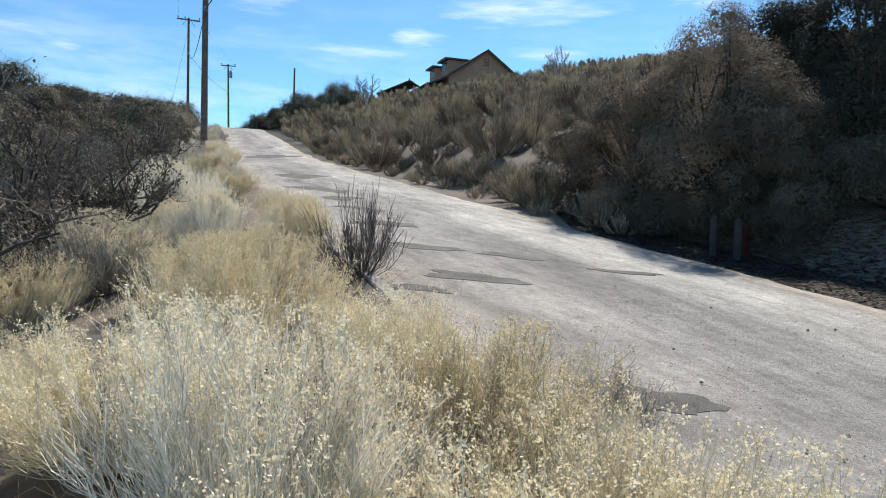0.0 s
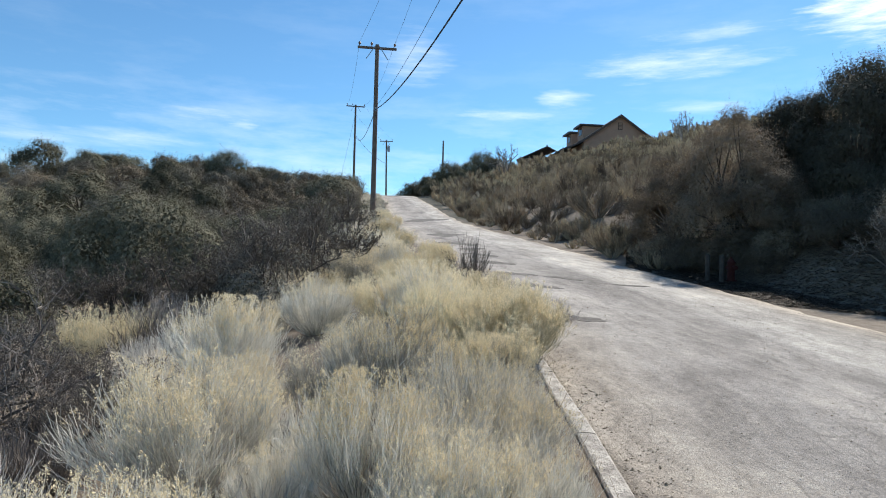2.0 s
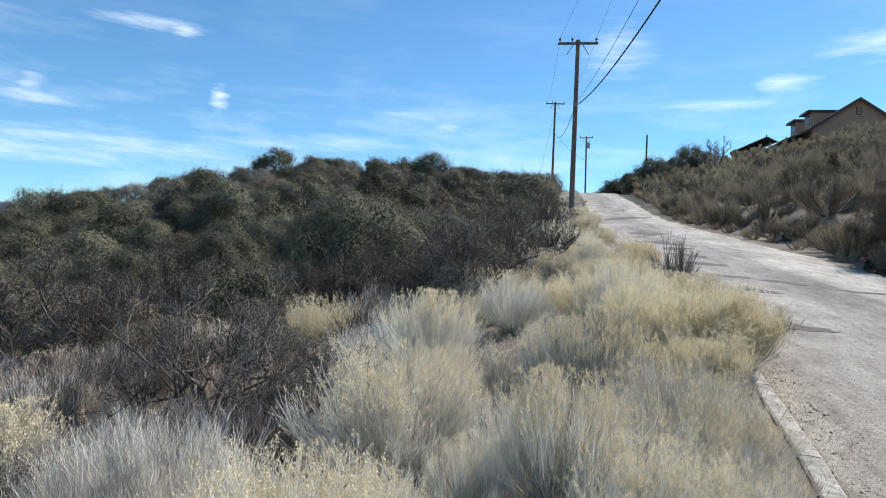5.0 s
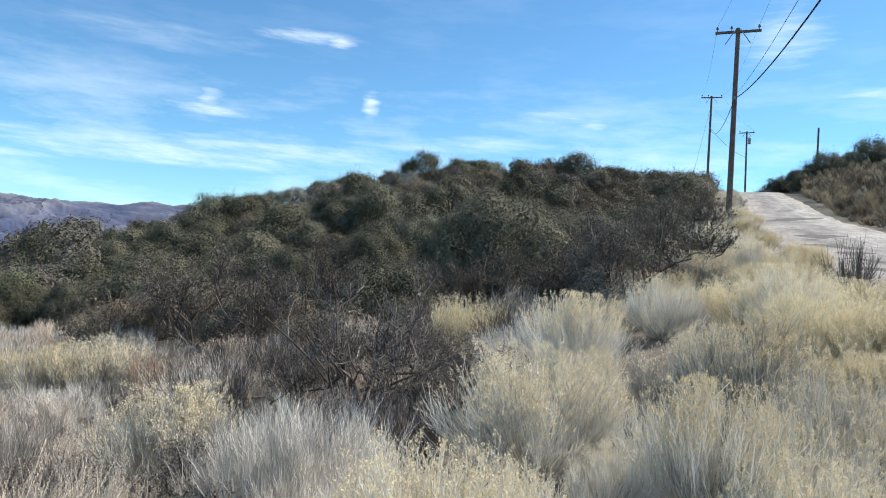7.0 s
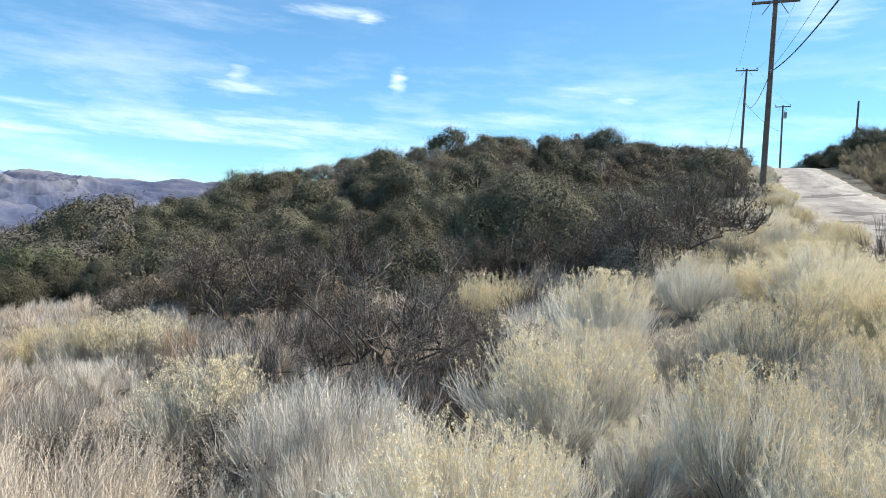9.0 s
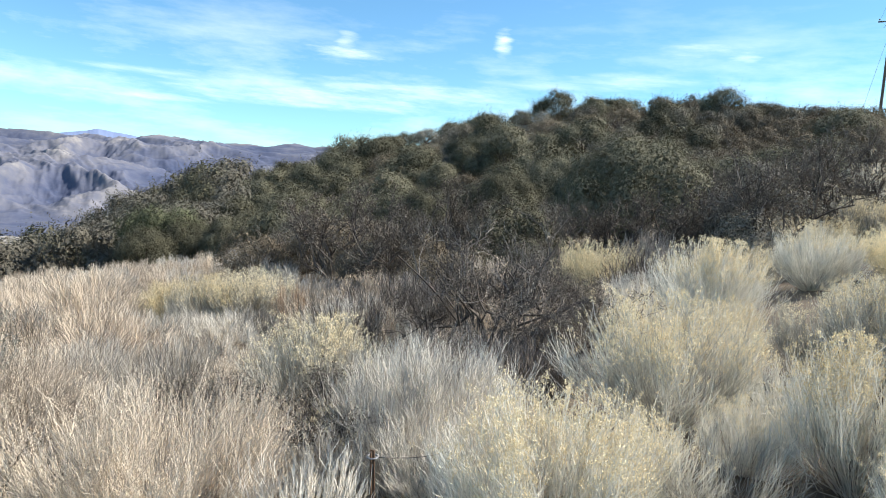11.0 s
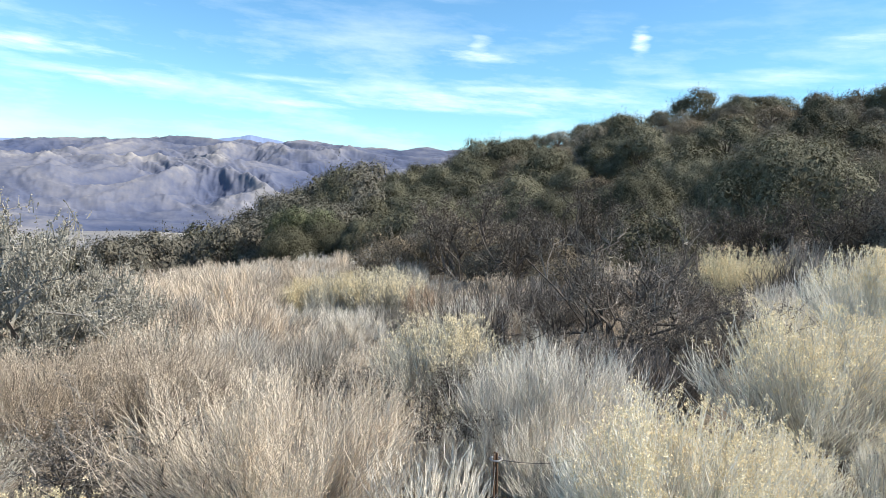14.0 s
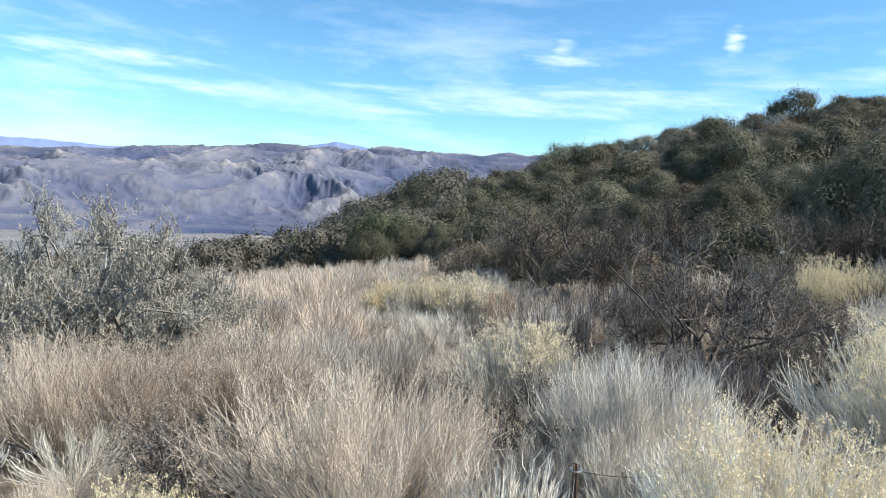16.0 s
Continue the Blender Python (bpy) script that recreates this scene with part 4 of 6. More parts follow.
def overlay(name, label, cx, cy, rx, ry, thick, material, seed, turn=-0.28):
    """A thin ragged skin of asphalt or dirt that lies on the road."""
    g = random.Random(seed)
    bm = bmesh.new()
    n = 44
    rim = []
    for i in range(n):
        a = 2 * math.pi * i / n
        k = 1 / max(abs(math.cos(a)), abs(math.sin(a))) ** 0.6 * (0.9 + 0.16 * math.sin(3 * a + seed) + 0.08 * math.sin(7 * a + 2 * seed)) * g.uniform(0.94, 1.05)
        u, v = rx * math.cos(a) * k, ry * math.sin(a) * k
        x, y = cx + u * math.cos(turn) - v * math.sin(turn), cy + u * math.sin(turn) + v * math.cos(turn)
        rim.append((x, y))
    rings_ = []
    for f, h in ((1.03, -0.02), (1.0, thick * 0.8), (0.93, thick), (0.75, thick), (0.5, thick), (0.25, thick)):
        rings_.append([bm.verts.new((cx + (x - cx) * f, cy + (y - cy) * f, road_top(cx + (x - cx) * f, cy + (y - cy) * f) + h)) for x, y in rim])
    for p, q in zip(rings_, rings_[1:]):
        for i in range(n):
            bm.faces.new((p[i], p[(i + 1) % n], q[(i + 1) % n], q[i]))
    bm.faces.new(rings_[-1])
    me = bpy.data.meshes.new(name)
    bm.to_mesh(me)
    bm.free()
    me.materials.append(M[material])
    return tagged(new(name, me), label, "patch", "patches on the road", "structure")


for i, (cx, cy, rx, ry) in enumerate(((0.6, 9.5, 0.45, 0.2), (0.05, 12.6, 0.55, 0.2), (-0.55, 12.0, 0.3, 0.12), (-1.3, 18.3, 0.5, 0.22), (-1.8, 20.0, 0.4, 0.5), (1.9, 13.2, 0.4, 0.1), (-0.35, 14.3, 0.5, 0.2), (-0.9, 16.4, 0.55, 0.3), (0.7, 14.0, 0.4, 0.14), (-2.4, 22.0, 0.8, 0.5),
                                     (-3.4, 26.0, 0.7, 0.9), (-6.2, 38.0, 0.8, 2.6))):
    overlay("asphalt_patch", "darker ragged asphalt patch on the old road", cx, cy, rx, ry, 0.005, "patch_tar", i + 1)


def box(bm, x0, x1, y0, y1, z0, z1, m=None, bevel=0.0):
    r = bmesh.ops.create_cube(bm, size=1.0)
    t = Matrix.LocRotScale(((x0 + x1) / 2, (y0 + y1) / 2, (z0 + z1) / 2), None, (x1 - x0, y1 - y0, z1 - z0))
    bmesh.ops.transform(bm, matrix=(m or Matrix.Identity(4)) @ t, verts=r["verts"])
    if bevel:
        edges = list({e for v in r["verts"] for e in v.link_edges})
        bmesh.ops.bevel(bm, geom=edges, offset=bevel, segments=2, affect="EDGES")
    return bm


def cone(bm, r0, r1, z0, z1, sides=12, m=None):
    r = bmesh.ops.create_cone(bm, cap_ends=True, segments=sides, radius1=r0, radius2=r1, depth=z1 - z0)
    bmesh.ops.transform(bm, matrix=(m or Matrix.Identity(4)) @ Matrix.Translation((0, 0, (z0 + z1) / 2)), verts=r["verts"])
    return bm


def kerb():
    """Cast kerb along the near edge of the road, in lengths with open joints."""
    top = base("kerb", "weathered pale concrete kerb in cast lengths beside the road", "kerb", kind="structure")
    y = -9.0
    g = random.Random(4)
    while y < 14.0:
        y1 = y + 1.52
        x0, x1 = float(road_left(y)) - 0.03, float(road_left(y1)) - 0.03
        z0, z1 = float(road_z(x0, y)), float(road_z(x1, y1))
        bm = bmesh.new()
        d = Vector((x1 - x0, y1 - y, z1 - z0))
        m = Matrix.Translation((x0, y, z0)) @ d.to_track_quat("Y", "Z").to_matrix().to_4x4()
        n = 10
        prof = ((-0.085, -0.2), (-0.075, 0.10), (-0.062, 0.112), (0.05, 0.11), (0.07, 0.09), (0.085, -0.2))
        rows = []
        for i in range(n + 1):
            f = i / n * (d.length - 0.012)
            rows.append([bm.verts.new(m @ Vector((a + g.uniform(-0.002, 0.002), f, b + g.uniform(-0.003, 0.002)))) for a, b in prof])
        for a, b in zip(rows, rows[1:]):
            for k in range(len(prof) - 1):
                bm.faces.new((a[k], a[k + 1], b[k + 1], b[k]))
        bm.faces.new(rows[0][::-1])
        bm.faces.new(rows[-1])
        bmesh.ops.recalc_face_normals(bm, faces=bm.faces)
        part("kerb_stone", bm, "concrete", top)
        y = y1
    return top


kerb()


# ---- power line ----
def utility_pole(az, dist, height, arm=2.4, transformer=False, turn=0.0, lean=0.0, plain_top=False):
    x, y, z = at(az, dist)
    top = base("utility_pole", "tall brown wooden utility pole with " + ("no crossarm" if plain_top else "a grey transformer and crossarm" if transformer else "a crossarm and braces"), "utility pole",
               "poles along the road", m=pose(x, y, z, 0, lean, -az + turn))
    part("pole", cone(bmesh.new(), 0.15, 0.105, -0.3, height, 14), "pole_wood", top)
    if plain_top:
        return top
    za = height - 0.22
    part("crossarm", box(bmesh.new(), -arm / 2, arm / 2, -0.17, -0.06, za - 0.06, za + 0.06, bevel=0.01), "pole_wood", top)
    for s in (-1, 1):
        m = Matrix.Translation((s * 0.35, -0.16, za - 0.26)) @ pose(0, 0, 0, 0, s * 57, 0)
        part("brace", box(bmesh.new(), -0.42, 0.42, -0.012, 0.012, -0.02, 0.02, m), "steel", top)
    for px in ((-arm / 2 + 0.1, -arm / 2 + 0.75, arm / 2 - 0.1) if arm > 2 else (-arm / 2 + 0.1, arm / 2 - 0.1)):
        bm = cone(bmesh.new(), 0.015, 0.015, 0.04, 0.2, 8, Matrix.Translation((px, -0.115, za)))
        cone(bm, 0.05, 0.075, 0.16, 0.22, 10, Matrix.Translation((px, -0.115, za)))
        cone(bm, 0.075, 0.04, 0.22, 0.30, 10, Matrix.Translation((px, -0.115, za)))
        part("insulator", bm, "porcelain", top)
    part("cable_clamp", box(bmesh.new(), -0.05, 0.05, -0.2, -0.1, height - 3.65, height - 3.45), "steel", top)
    if transformer:
        bm = cone(bmesh.new(), 0.2, 0.2, height - 1.75, height - 0.95, 16, Matrix.Translation((0.33, -0.1, 0)))
        cone(bm, 0.21, 0.12, height - 0.95, height - 0.88, 16, Matrix.Translation((0.33, -0.1, 0)))
        t = part("transformer", bm, "steel", top)
        for dx in (-0.07, 0.07):
            part("bushing", cone(bmesh.new(), 0.035, 0.02, height - 0.9, height - 0.68, 8, Matrix.Translation((0.33 + dx, -0.1, 0))), "porcelain", t)
    return top


POLES = [utility_pole(-13.8, 35.5, 9.55, 2.1, turn=2), utility_pole(-15.52, 78, 11.63, 2.2, turn=4), utility_pole(-12.65, 98, 12.16, 1.9, True, lean=-1.0),
         utility_pole(-7.8, 92, 8.06, plain_top=True), utility_pole(153.7, 17.84, 12.6, 2.1, turn=198)]


def cable(name, label, points, radius):
    cu = bpy.data.curves.new(name, "CURVE")
    cu.dimensions, cu.bevel_depth, cu.bevel_resolution = "3D", radius, 1
    sp = cu.splines.new("POLY")
    sp.points.add(len(points) - 1)
    for p, c in zip(sp.points, points):
        p.co = (*c, 1)
    cu.materials.append(M["cable"])
    return tagged(new(name, cu), label, "cable", "cables between the poles")


def span(name, label, a, b, sag, radius, n=28):
    a, b = Vector(a), Vector(b)
    return cable(name, label, [a.lerp(b, i / n) - Vector((0, 0, sag * 4 * (i / n) * (1 - i / n))) for i in range(n + 1)], radius)


def on_pole(i, x, z):
    return POLES[i].matrix_basis @ Vector((x, -0.115, z))


for i, j, sag in ((4, 0, 1.4), (0, 1, 0.9), (1, 2, 0.4)):
    hb = (9.55, 11.63, 12.16)[j]
    ha = {4: 12.6, 0: 9.55, 1: 11.63}[i]
    for s in (-1, 1):
        wa, wb = {4: 1.05, 0: 1.05, 1: 1.1}[i], {0: 1.05, 1: 1.1, 2: 0.95}[j]
        si = -s if i == 4 else s
        span("power_line", "thin dark power line strung between the poles", on_pole(i, si * (wa - 0.1), ha + 0.08), on_pole(j, s * (wb - 0.1), hb + 0.08), sag, 0.006)
    span("telephone_cable", "thick black telephone cable hung between the poles", on_pole(i, 0, ha - 3.55), on_pole(j, 0, hb - 3.55), sag * 1.3, 0.022 if i == 4 else 0.018)
    if i == 4:
        span("telephone_cable", "thin dark service cable hung between the poles", on_pole(i, 0, ha - 2.6), on_pole(j, 0, hb - 3.4), sag * 1.0, 0.008)
gx, gy, gz = at(-17.1, 74)
span("guy_wire", "slack guy wire with a marker sleeve beside the pole", on_pole(1, 0, 11.63 - 1), (gx, gy, gz), 0.0, 0.012)


# ---- the house on the hill ----
def house(az, dist, width, depth, wall_h, roof_h, face):
    x, y, z = at(az, dist)
    z = 1.75 + dist * math.tan(radians(9.0))
    top = base("house", "tan stucco house with dark shingle roof and dormers behind brush", "house", m=pose(x, y, z, 0, 0, face))
    h = width / 2
    bm = bmesh.new()
    pts = [(-h, -2.5), (h, -2.5), (h, wall_h), (0, wall_h + roof_h), (-h, wall_h)]
    a = [bm.verts.new((px, 0, pz)) for px, pz in pts]
    b = [bm.verts.new((px, depth, pz)) for px, pz in pts]
    bm.faces.new(a)
    bm.faces.new(b[::-1])
    for i in range(5):
        bm.faces.new((a[i], a[(i + 1) % 5], b[(i + 1) % 5], b[i]))
    bmesh.ops.recalc_face_normals(bm, faces=bm.faces)
    part("wall", bm, "stucco", top)
    for s in (-1, 1):
        bm = bmesh.new()
        over, th = 0.45, 0.16
        k = roof_h / h
        ex, ez = s * (h + over), wall_h - over * k
        q = [(0, wall_h + roof_h + 0.02), (ex, ez + 0.02), (ex, ez + th + 0.02), (0, wall_h + roof_h + th + 0.02)]
        f = [bm.verts.new((px, -0.4, pz)) for px, pz in q]
        r = [bm.verts.new((px, depth + 0.4, pz)) for px, pz in q]
        bm.faces.new(f)
        bm.faces.new(r[::-1])
        for i in range(4):
            bm.faces.new((f[i], f[(i + 1) % 4], r[(i + 1) % 4], r[i]))
        bmesh.ops.recalc_face_normals(bm, faces=bm.faces)
        part("roof", bm, "shingle", top)
        bm = bmesh.new()
        q = [(0, wall_h + roof_h - 0.16), (ex, ez - 0.16), (ex, ez + 0.03), (0, wall_h + roof_h + 0.03)]
        f = [bm.verts.new((px, -0.46, pz)) for px, pz in q]
        r = [bm.verts.new((px, -0.41, pz)) for px, pz in q]
        bm.faces.new(f)
        bm.faces.new(r[::-1])
        for i in range(4):
            bm.faces.new((f[i], f[(i + 1) % 4], r[(i + 1) % 4], r[i]))
        bmesh.ops.recalc_face_normals(bm, faces=bm.faces)
        part("bargeboard", bm, "trim_paint", top)
    # attic vent and a window in the gable
    vz = wall_h + roof_h - 1.25
    vent = part("vent", box(bmesh.new(), -0.28, 0.28, -0.06, 0.02, vz - 0.45, vz + 0.45), "trim_paint", top)
    for i in range(5):
        part("slat", box(bmesh.new(), -0.22, 0.22, -0.09, -0.06, vz - 0.38 + i * 0.17, vz - 0.28 + i * 0.17), "stucco", vent)
    w = part("window", box(bmesh.new(), -3.3, -1.5, -0.05, 0.02, 0.3, 1.5), "dark_glass", top)
    for q in ((-3.4, -1.4, 1.5, 1.62), (-3.4, -1.4, 0.18, 0.3), (-3.42, -3.3, 0.3, 1.5), (-1.5, -1.38, 0.3, 1.5)):
        part("frame", box(bmesh.new(), q[0], q[1], -0.09, 0.03, q[2], q[3]), "trim_paint", w)
    # dormers on the west roof
    for dy, s in ((2.4, 1.0), (7.2, 1.0)):
        zb = wall_h + roof_h * 0.42
        x0, x1 = -h * 0.86, -h * 0.12
        d = part("dormer", box(bmesh.new(), x0, x1, dy, dy + 2.2, zb - 0.9, zb + 0.95), "stucco", top)
        part("dormer_roof", box(bmesh.new(), x0 - 0.45, x1 + 0.25, dy - 0.35, dy + 2.55, zb + 0.95, zb + 1.17, bevel=0.03), "shingle", d)
        part("pane", box(bmesh.new(), x0 - 0.03, x0 + 0.02, dy + 0.5, dy + 1.7, zb - 0.1, zb + 0.75), "dark_glass", d)
        part("fascia", box(bmesh.new(), x0 - 0.49, x0 - 0.45, dy - 0.36, dy + 2.56, zb + 0.9, zb + 1.16), "trim_paint", d)
    # porch roof below the dormers
    bm = bmesh.new()
    box(bm, -h - 3.0, -h + 0.1, 0.3, depth - 0.5, 0, 0.16, Matrix.Translation((0, 0, wall_h - 0.25)) @ Matrix.Shear("XY", 4, (0, 0)) @ pose(0, 0, 0, 0, 0, 0))
    bmesh.ops.rotate(bm, cent=(-h, 0, wall_h - 0.2), matrix=Matrix.Rotation(radians(-22), 3, "Y"), verts=bm.verts)
    part("porch_roof", bm, "shingle", top)
    for py in (0.6, 4.0, depth - 1.0):
        part("porch_post", box(bmesh.new(), -h - 2.5, -h - 2.36, py, py + 0.14, -2.5, wall_h - 0.95), "trim_paint", top)
    return top


house(7.35, 84, 9.2, 11.0, 3.2, 3.15, 14)


def shed(az, dist):
    """A low dark-roofed building with a vent pipe, farther along the hilltop."""
    x, y, z = at(az, dist)
    z = 1.75 + dist * math.tan(radians(9.1))
    top = base("outbuilding", "low outbuilding with dark shingle roof and vent pipe on the hilltop", "building", m=pose(x, y, z, 0, 0, -20) @ Matrix.Scale(0.6, 4))
    part("wall", box(bmesh.new(), -3.2, 3.2, 0, 5, -3, 2.0), "trim_paint", top)
    bm = bmesh.new()
    q = [(-3.9, 1.7), (3.2, 4.3), (3.7, 4.1), (3.7, 3.9), (3.2, 4.05), (-3.9, 1.5)]
    f = [bm.verts.new((a, -0.4, b)) for a, b in q]
    r = [bm.verts.new((a, 5.4, b)) for a, b in q]
    bm.faces.new(f)
    bm.faces.new(r[::-1])
    for i in range(6):
        bm.faces.new((f[i], f[(i + 1) % 6], r[(i + 1) % 6], r[i]))
    bmesh.ops.recalc_face_normals(bm, faces=bm.faces)
    part("roof", bm, "shingle", top)
    p = part("vent_pipe", cone(bmesh.new(), 0.1, 0.1, 3.6, 4.9, 10, Matrix.Translation((2.4, 2, 0))), "rust", top)
    part("cap", cone(bmesh.new(), 0.2, 0.05, 4.9, 5.1, 10, Matrix.Translation((2.4, 2, 0))), "rust", p)
    return top


shed(0.1, 88)


# ---- hydrant and guard posts in the shade ----
def hydrant(az, dist):
    x, y, z = at(az, dist)
    top = base("fire_hydrant", "small red fire hydrant standing in tree shade beside the road", "hydrant", m=pose(x, y, z, 0, 0, 20) @ Matrix.Scale(0.75, 4))
    part("barrel", cone(bmesh.new(), 0.11, 0.10, 0.05, 0.52, 16), "shaded_red_paint", top)
    part("flange", cone(bmesh.new(), 0.16, 0.16, 0.0, 0.05, 16), "shaded_red_paint", top)
    bm = cone(bmesh.new(), 0.125, 0.125, 0.52, 0.56, 16)
    cone(bm, 0.115, 0.05, 0.56, 0.66, 16)
    cone(bm, 0.03, 0.03, 0.66, 0.71, 5)
    part("bonnet", bm, "shaded_red_paint", top)
    for a in (0, 180, 90):
        m = pose(0, 0, 0.4, 90, 0, a)
        part("outlet", cone(bmesh.new(), 0.06, 0.055, 0.08, 0.19, 10, m), "shaded_red_paint", top)
    return top


def guard_post(az, dist):
    x, y, z = at(az, dist)
    top = base("bollard", "steel guard post beside the hydrant, pale paint darkened as shade", "bollard", "guard posts round the hydrant", m=pose(x, y, z))
    bm = cone(bmesh.new(), 0.05, 0.05, -0.1, 0.56, 14)
    cone(bm, 0.05, 0.02, 0.56, 0.59, 14)
    part("post", bm, "shaded_pale_paint", top)
    return top


hydrant(16.1, 15.6)
guard_post(14.35, 15.4)
guard_post(15.4, 15.2)


# ---- plants: the kinds ----
RB, DRY = "rabbitbrush on the verge", "dry shrubs in the field"
for i in range(3):
    st, hd, wd = fan(11 + i, 0.88, 0.66, 420, 9, 0.0021, (0.80, 0.58, 0.85)[i], 0.0085, 13, 0.032, (0.60, 0.66, 0.54)[i], bunch=1.1)
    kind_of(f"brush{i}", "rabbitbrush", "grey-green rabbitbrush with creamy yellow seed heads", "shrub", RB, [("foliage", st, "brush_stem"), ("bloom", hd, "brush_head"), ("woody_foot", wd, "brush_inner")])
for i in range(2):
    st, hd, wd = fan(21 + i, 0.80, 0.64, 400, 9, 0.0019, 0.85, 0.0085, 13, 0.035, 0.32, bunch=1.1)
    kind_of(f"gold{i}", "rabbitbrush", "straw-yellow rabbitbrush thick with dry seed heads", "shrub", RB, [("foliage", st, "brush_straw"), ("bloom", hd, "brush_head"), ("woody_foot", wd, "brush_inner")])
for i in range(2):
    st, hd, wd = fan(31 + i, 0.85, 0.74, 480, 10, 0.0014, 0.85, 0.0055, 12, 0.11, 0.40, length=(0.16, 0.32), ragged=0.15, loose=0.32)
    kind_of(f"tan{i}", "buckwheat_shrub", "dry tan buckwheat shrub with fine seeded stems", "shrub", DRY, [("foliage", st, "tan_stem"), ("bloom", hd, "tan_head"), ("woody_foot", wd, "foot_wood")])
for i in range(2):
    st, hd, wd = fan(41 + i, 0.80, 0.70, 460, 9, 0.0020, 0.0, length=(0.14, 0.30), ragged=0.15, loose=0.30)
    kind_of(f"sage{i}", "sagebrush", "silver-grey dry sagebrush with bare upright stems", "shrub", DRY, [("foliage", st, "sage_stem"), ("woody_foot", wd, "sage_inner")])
for i, mat in enumerate(("sage_stem", "tan_stem", "brush_stem")):
    st, hd, wd = fan(55 + i, 0.5, 0.46, 150, 6, 0.0018, 0.0)
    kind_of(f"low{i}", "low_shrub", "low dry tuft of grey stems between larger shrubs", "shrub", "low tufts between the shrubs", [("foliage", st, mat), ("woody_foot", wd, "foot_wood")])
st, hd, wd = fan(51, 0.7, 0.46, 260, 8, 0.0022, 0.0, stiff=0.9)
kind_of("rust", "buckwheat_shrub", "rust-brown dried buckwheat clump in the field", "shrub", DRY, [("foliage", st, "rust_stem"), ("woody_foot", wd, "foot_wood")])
st, hd = fountain(53, 0.72, 0.45, 200, 1100, 0.0024, 0.5, 0.3, 0.0, shoot=(0.1, 0.3), fuzz=0.3)
kind_of("wand", "broom_shrub", "sparse dark grey broom shrub at the kerb", "shrub", "", [("foliage", st, "bare_twig")])
st, hd, wd = fan(57, 0.85, 0.72, 260, 7, 0.0032, 0.0, limb=0.006)
kind_of("dusk", "broom_shrub", "dark purple-grey leafless broom shrub in the dip", "shrub", DRY, [("foliage", st, "bare_twig"), ("woody_foot", wd, "foot_wood")])
# lighter builds of the same plants for the middle distance
for i in range(2):
    st, hd, wd = fan(61 + i, 0.9, 0.78, 200, 6, 0.0042, (0.85, 0.65)[i], 0.015, 5, 0.06, (0.42, 0.5)[i], limb=0.007)
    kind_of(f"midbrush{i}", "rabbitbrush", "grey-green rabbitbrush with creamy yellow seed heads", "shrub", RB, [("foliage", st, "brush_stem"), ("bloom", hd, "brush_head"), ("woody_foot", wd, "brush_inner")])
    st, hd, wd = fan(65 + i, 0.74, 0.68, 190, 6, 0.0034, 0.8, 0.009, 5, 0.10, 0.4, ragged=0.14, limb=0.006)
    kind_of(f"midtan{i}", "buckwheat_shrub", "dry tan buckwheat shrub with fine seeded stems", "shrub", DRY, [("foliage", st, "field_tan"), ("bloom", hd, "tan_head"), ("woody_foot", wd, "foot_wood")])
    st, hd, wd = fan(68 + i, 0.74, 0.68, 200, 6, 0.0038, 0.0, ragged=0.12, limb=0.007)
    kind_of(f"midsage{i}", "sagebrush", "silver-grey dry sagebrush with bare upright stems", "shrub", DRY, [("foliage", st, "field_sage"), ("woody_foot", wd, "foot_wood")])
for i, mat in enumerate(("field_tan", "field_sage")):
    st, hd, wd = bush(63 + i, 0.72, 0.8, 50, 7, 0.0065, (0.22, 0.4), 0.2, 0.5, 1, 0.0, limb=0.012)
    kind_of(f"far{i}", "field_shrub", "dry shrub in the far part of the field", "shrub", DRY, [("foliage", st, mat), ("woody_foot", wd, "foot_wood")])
for i, mat in enumerate(("hill_stem", "hill_dark", "hill_pale")):
    st, hd, wd = fan(71 + i, 1.0, 0.95, (170, 150, 190)[i], 7, 0.0062, (0.55, 0.25, 0.85)[i], 0.013, 4, 0.06, 0.45, ragged=0.08, limb=0.01, loose=0.22)
    kind_of(f"hill{i}", "hillside_brush", ("dusty grey-brown brush on the road bank", "dark grey brush on the road bank", "pale straw-tipped brush on the road bank")[i], "shrub", "brush on the bank",
            [("foliage", halves(st), mat), ("bloom", hd, "hill_head"), ("woody_foot", wd, "old_wood")])
for i, mat in enumerate(("hill_stem", "hill_dark", "hill_pale")):
    st, hd, wd = fan(171 + i, 1.0, 0.95, 80, 6, 0.012, (0.55, 0.25, 0.85)[i], 0.028, 3, 0.08, 0.45, ragged=0.08, limb=0.02, loose=0.22)
    kind_of(f"hillfar{i}", "hillside_brush", "dusty brush on the upper bank", "shrub", "brush on the bank", [("foliage", halves(st), mat), ("bloom", hd, "hill_head"), ("woody_foot", wd, "old_wood")])
st, hd = fountain(77, 0.55, 0.45, 90, 200, 0.012, 0.4, 0.25, 0.0)
kind_of("tuft", "grass_tuft", "dry straw grass tuft at the foot of the bank", "grass", "grass tufts on the bank", [("foliage", st, "hill_pale")])
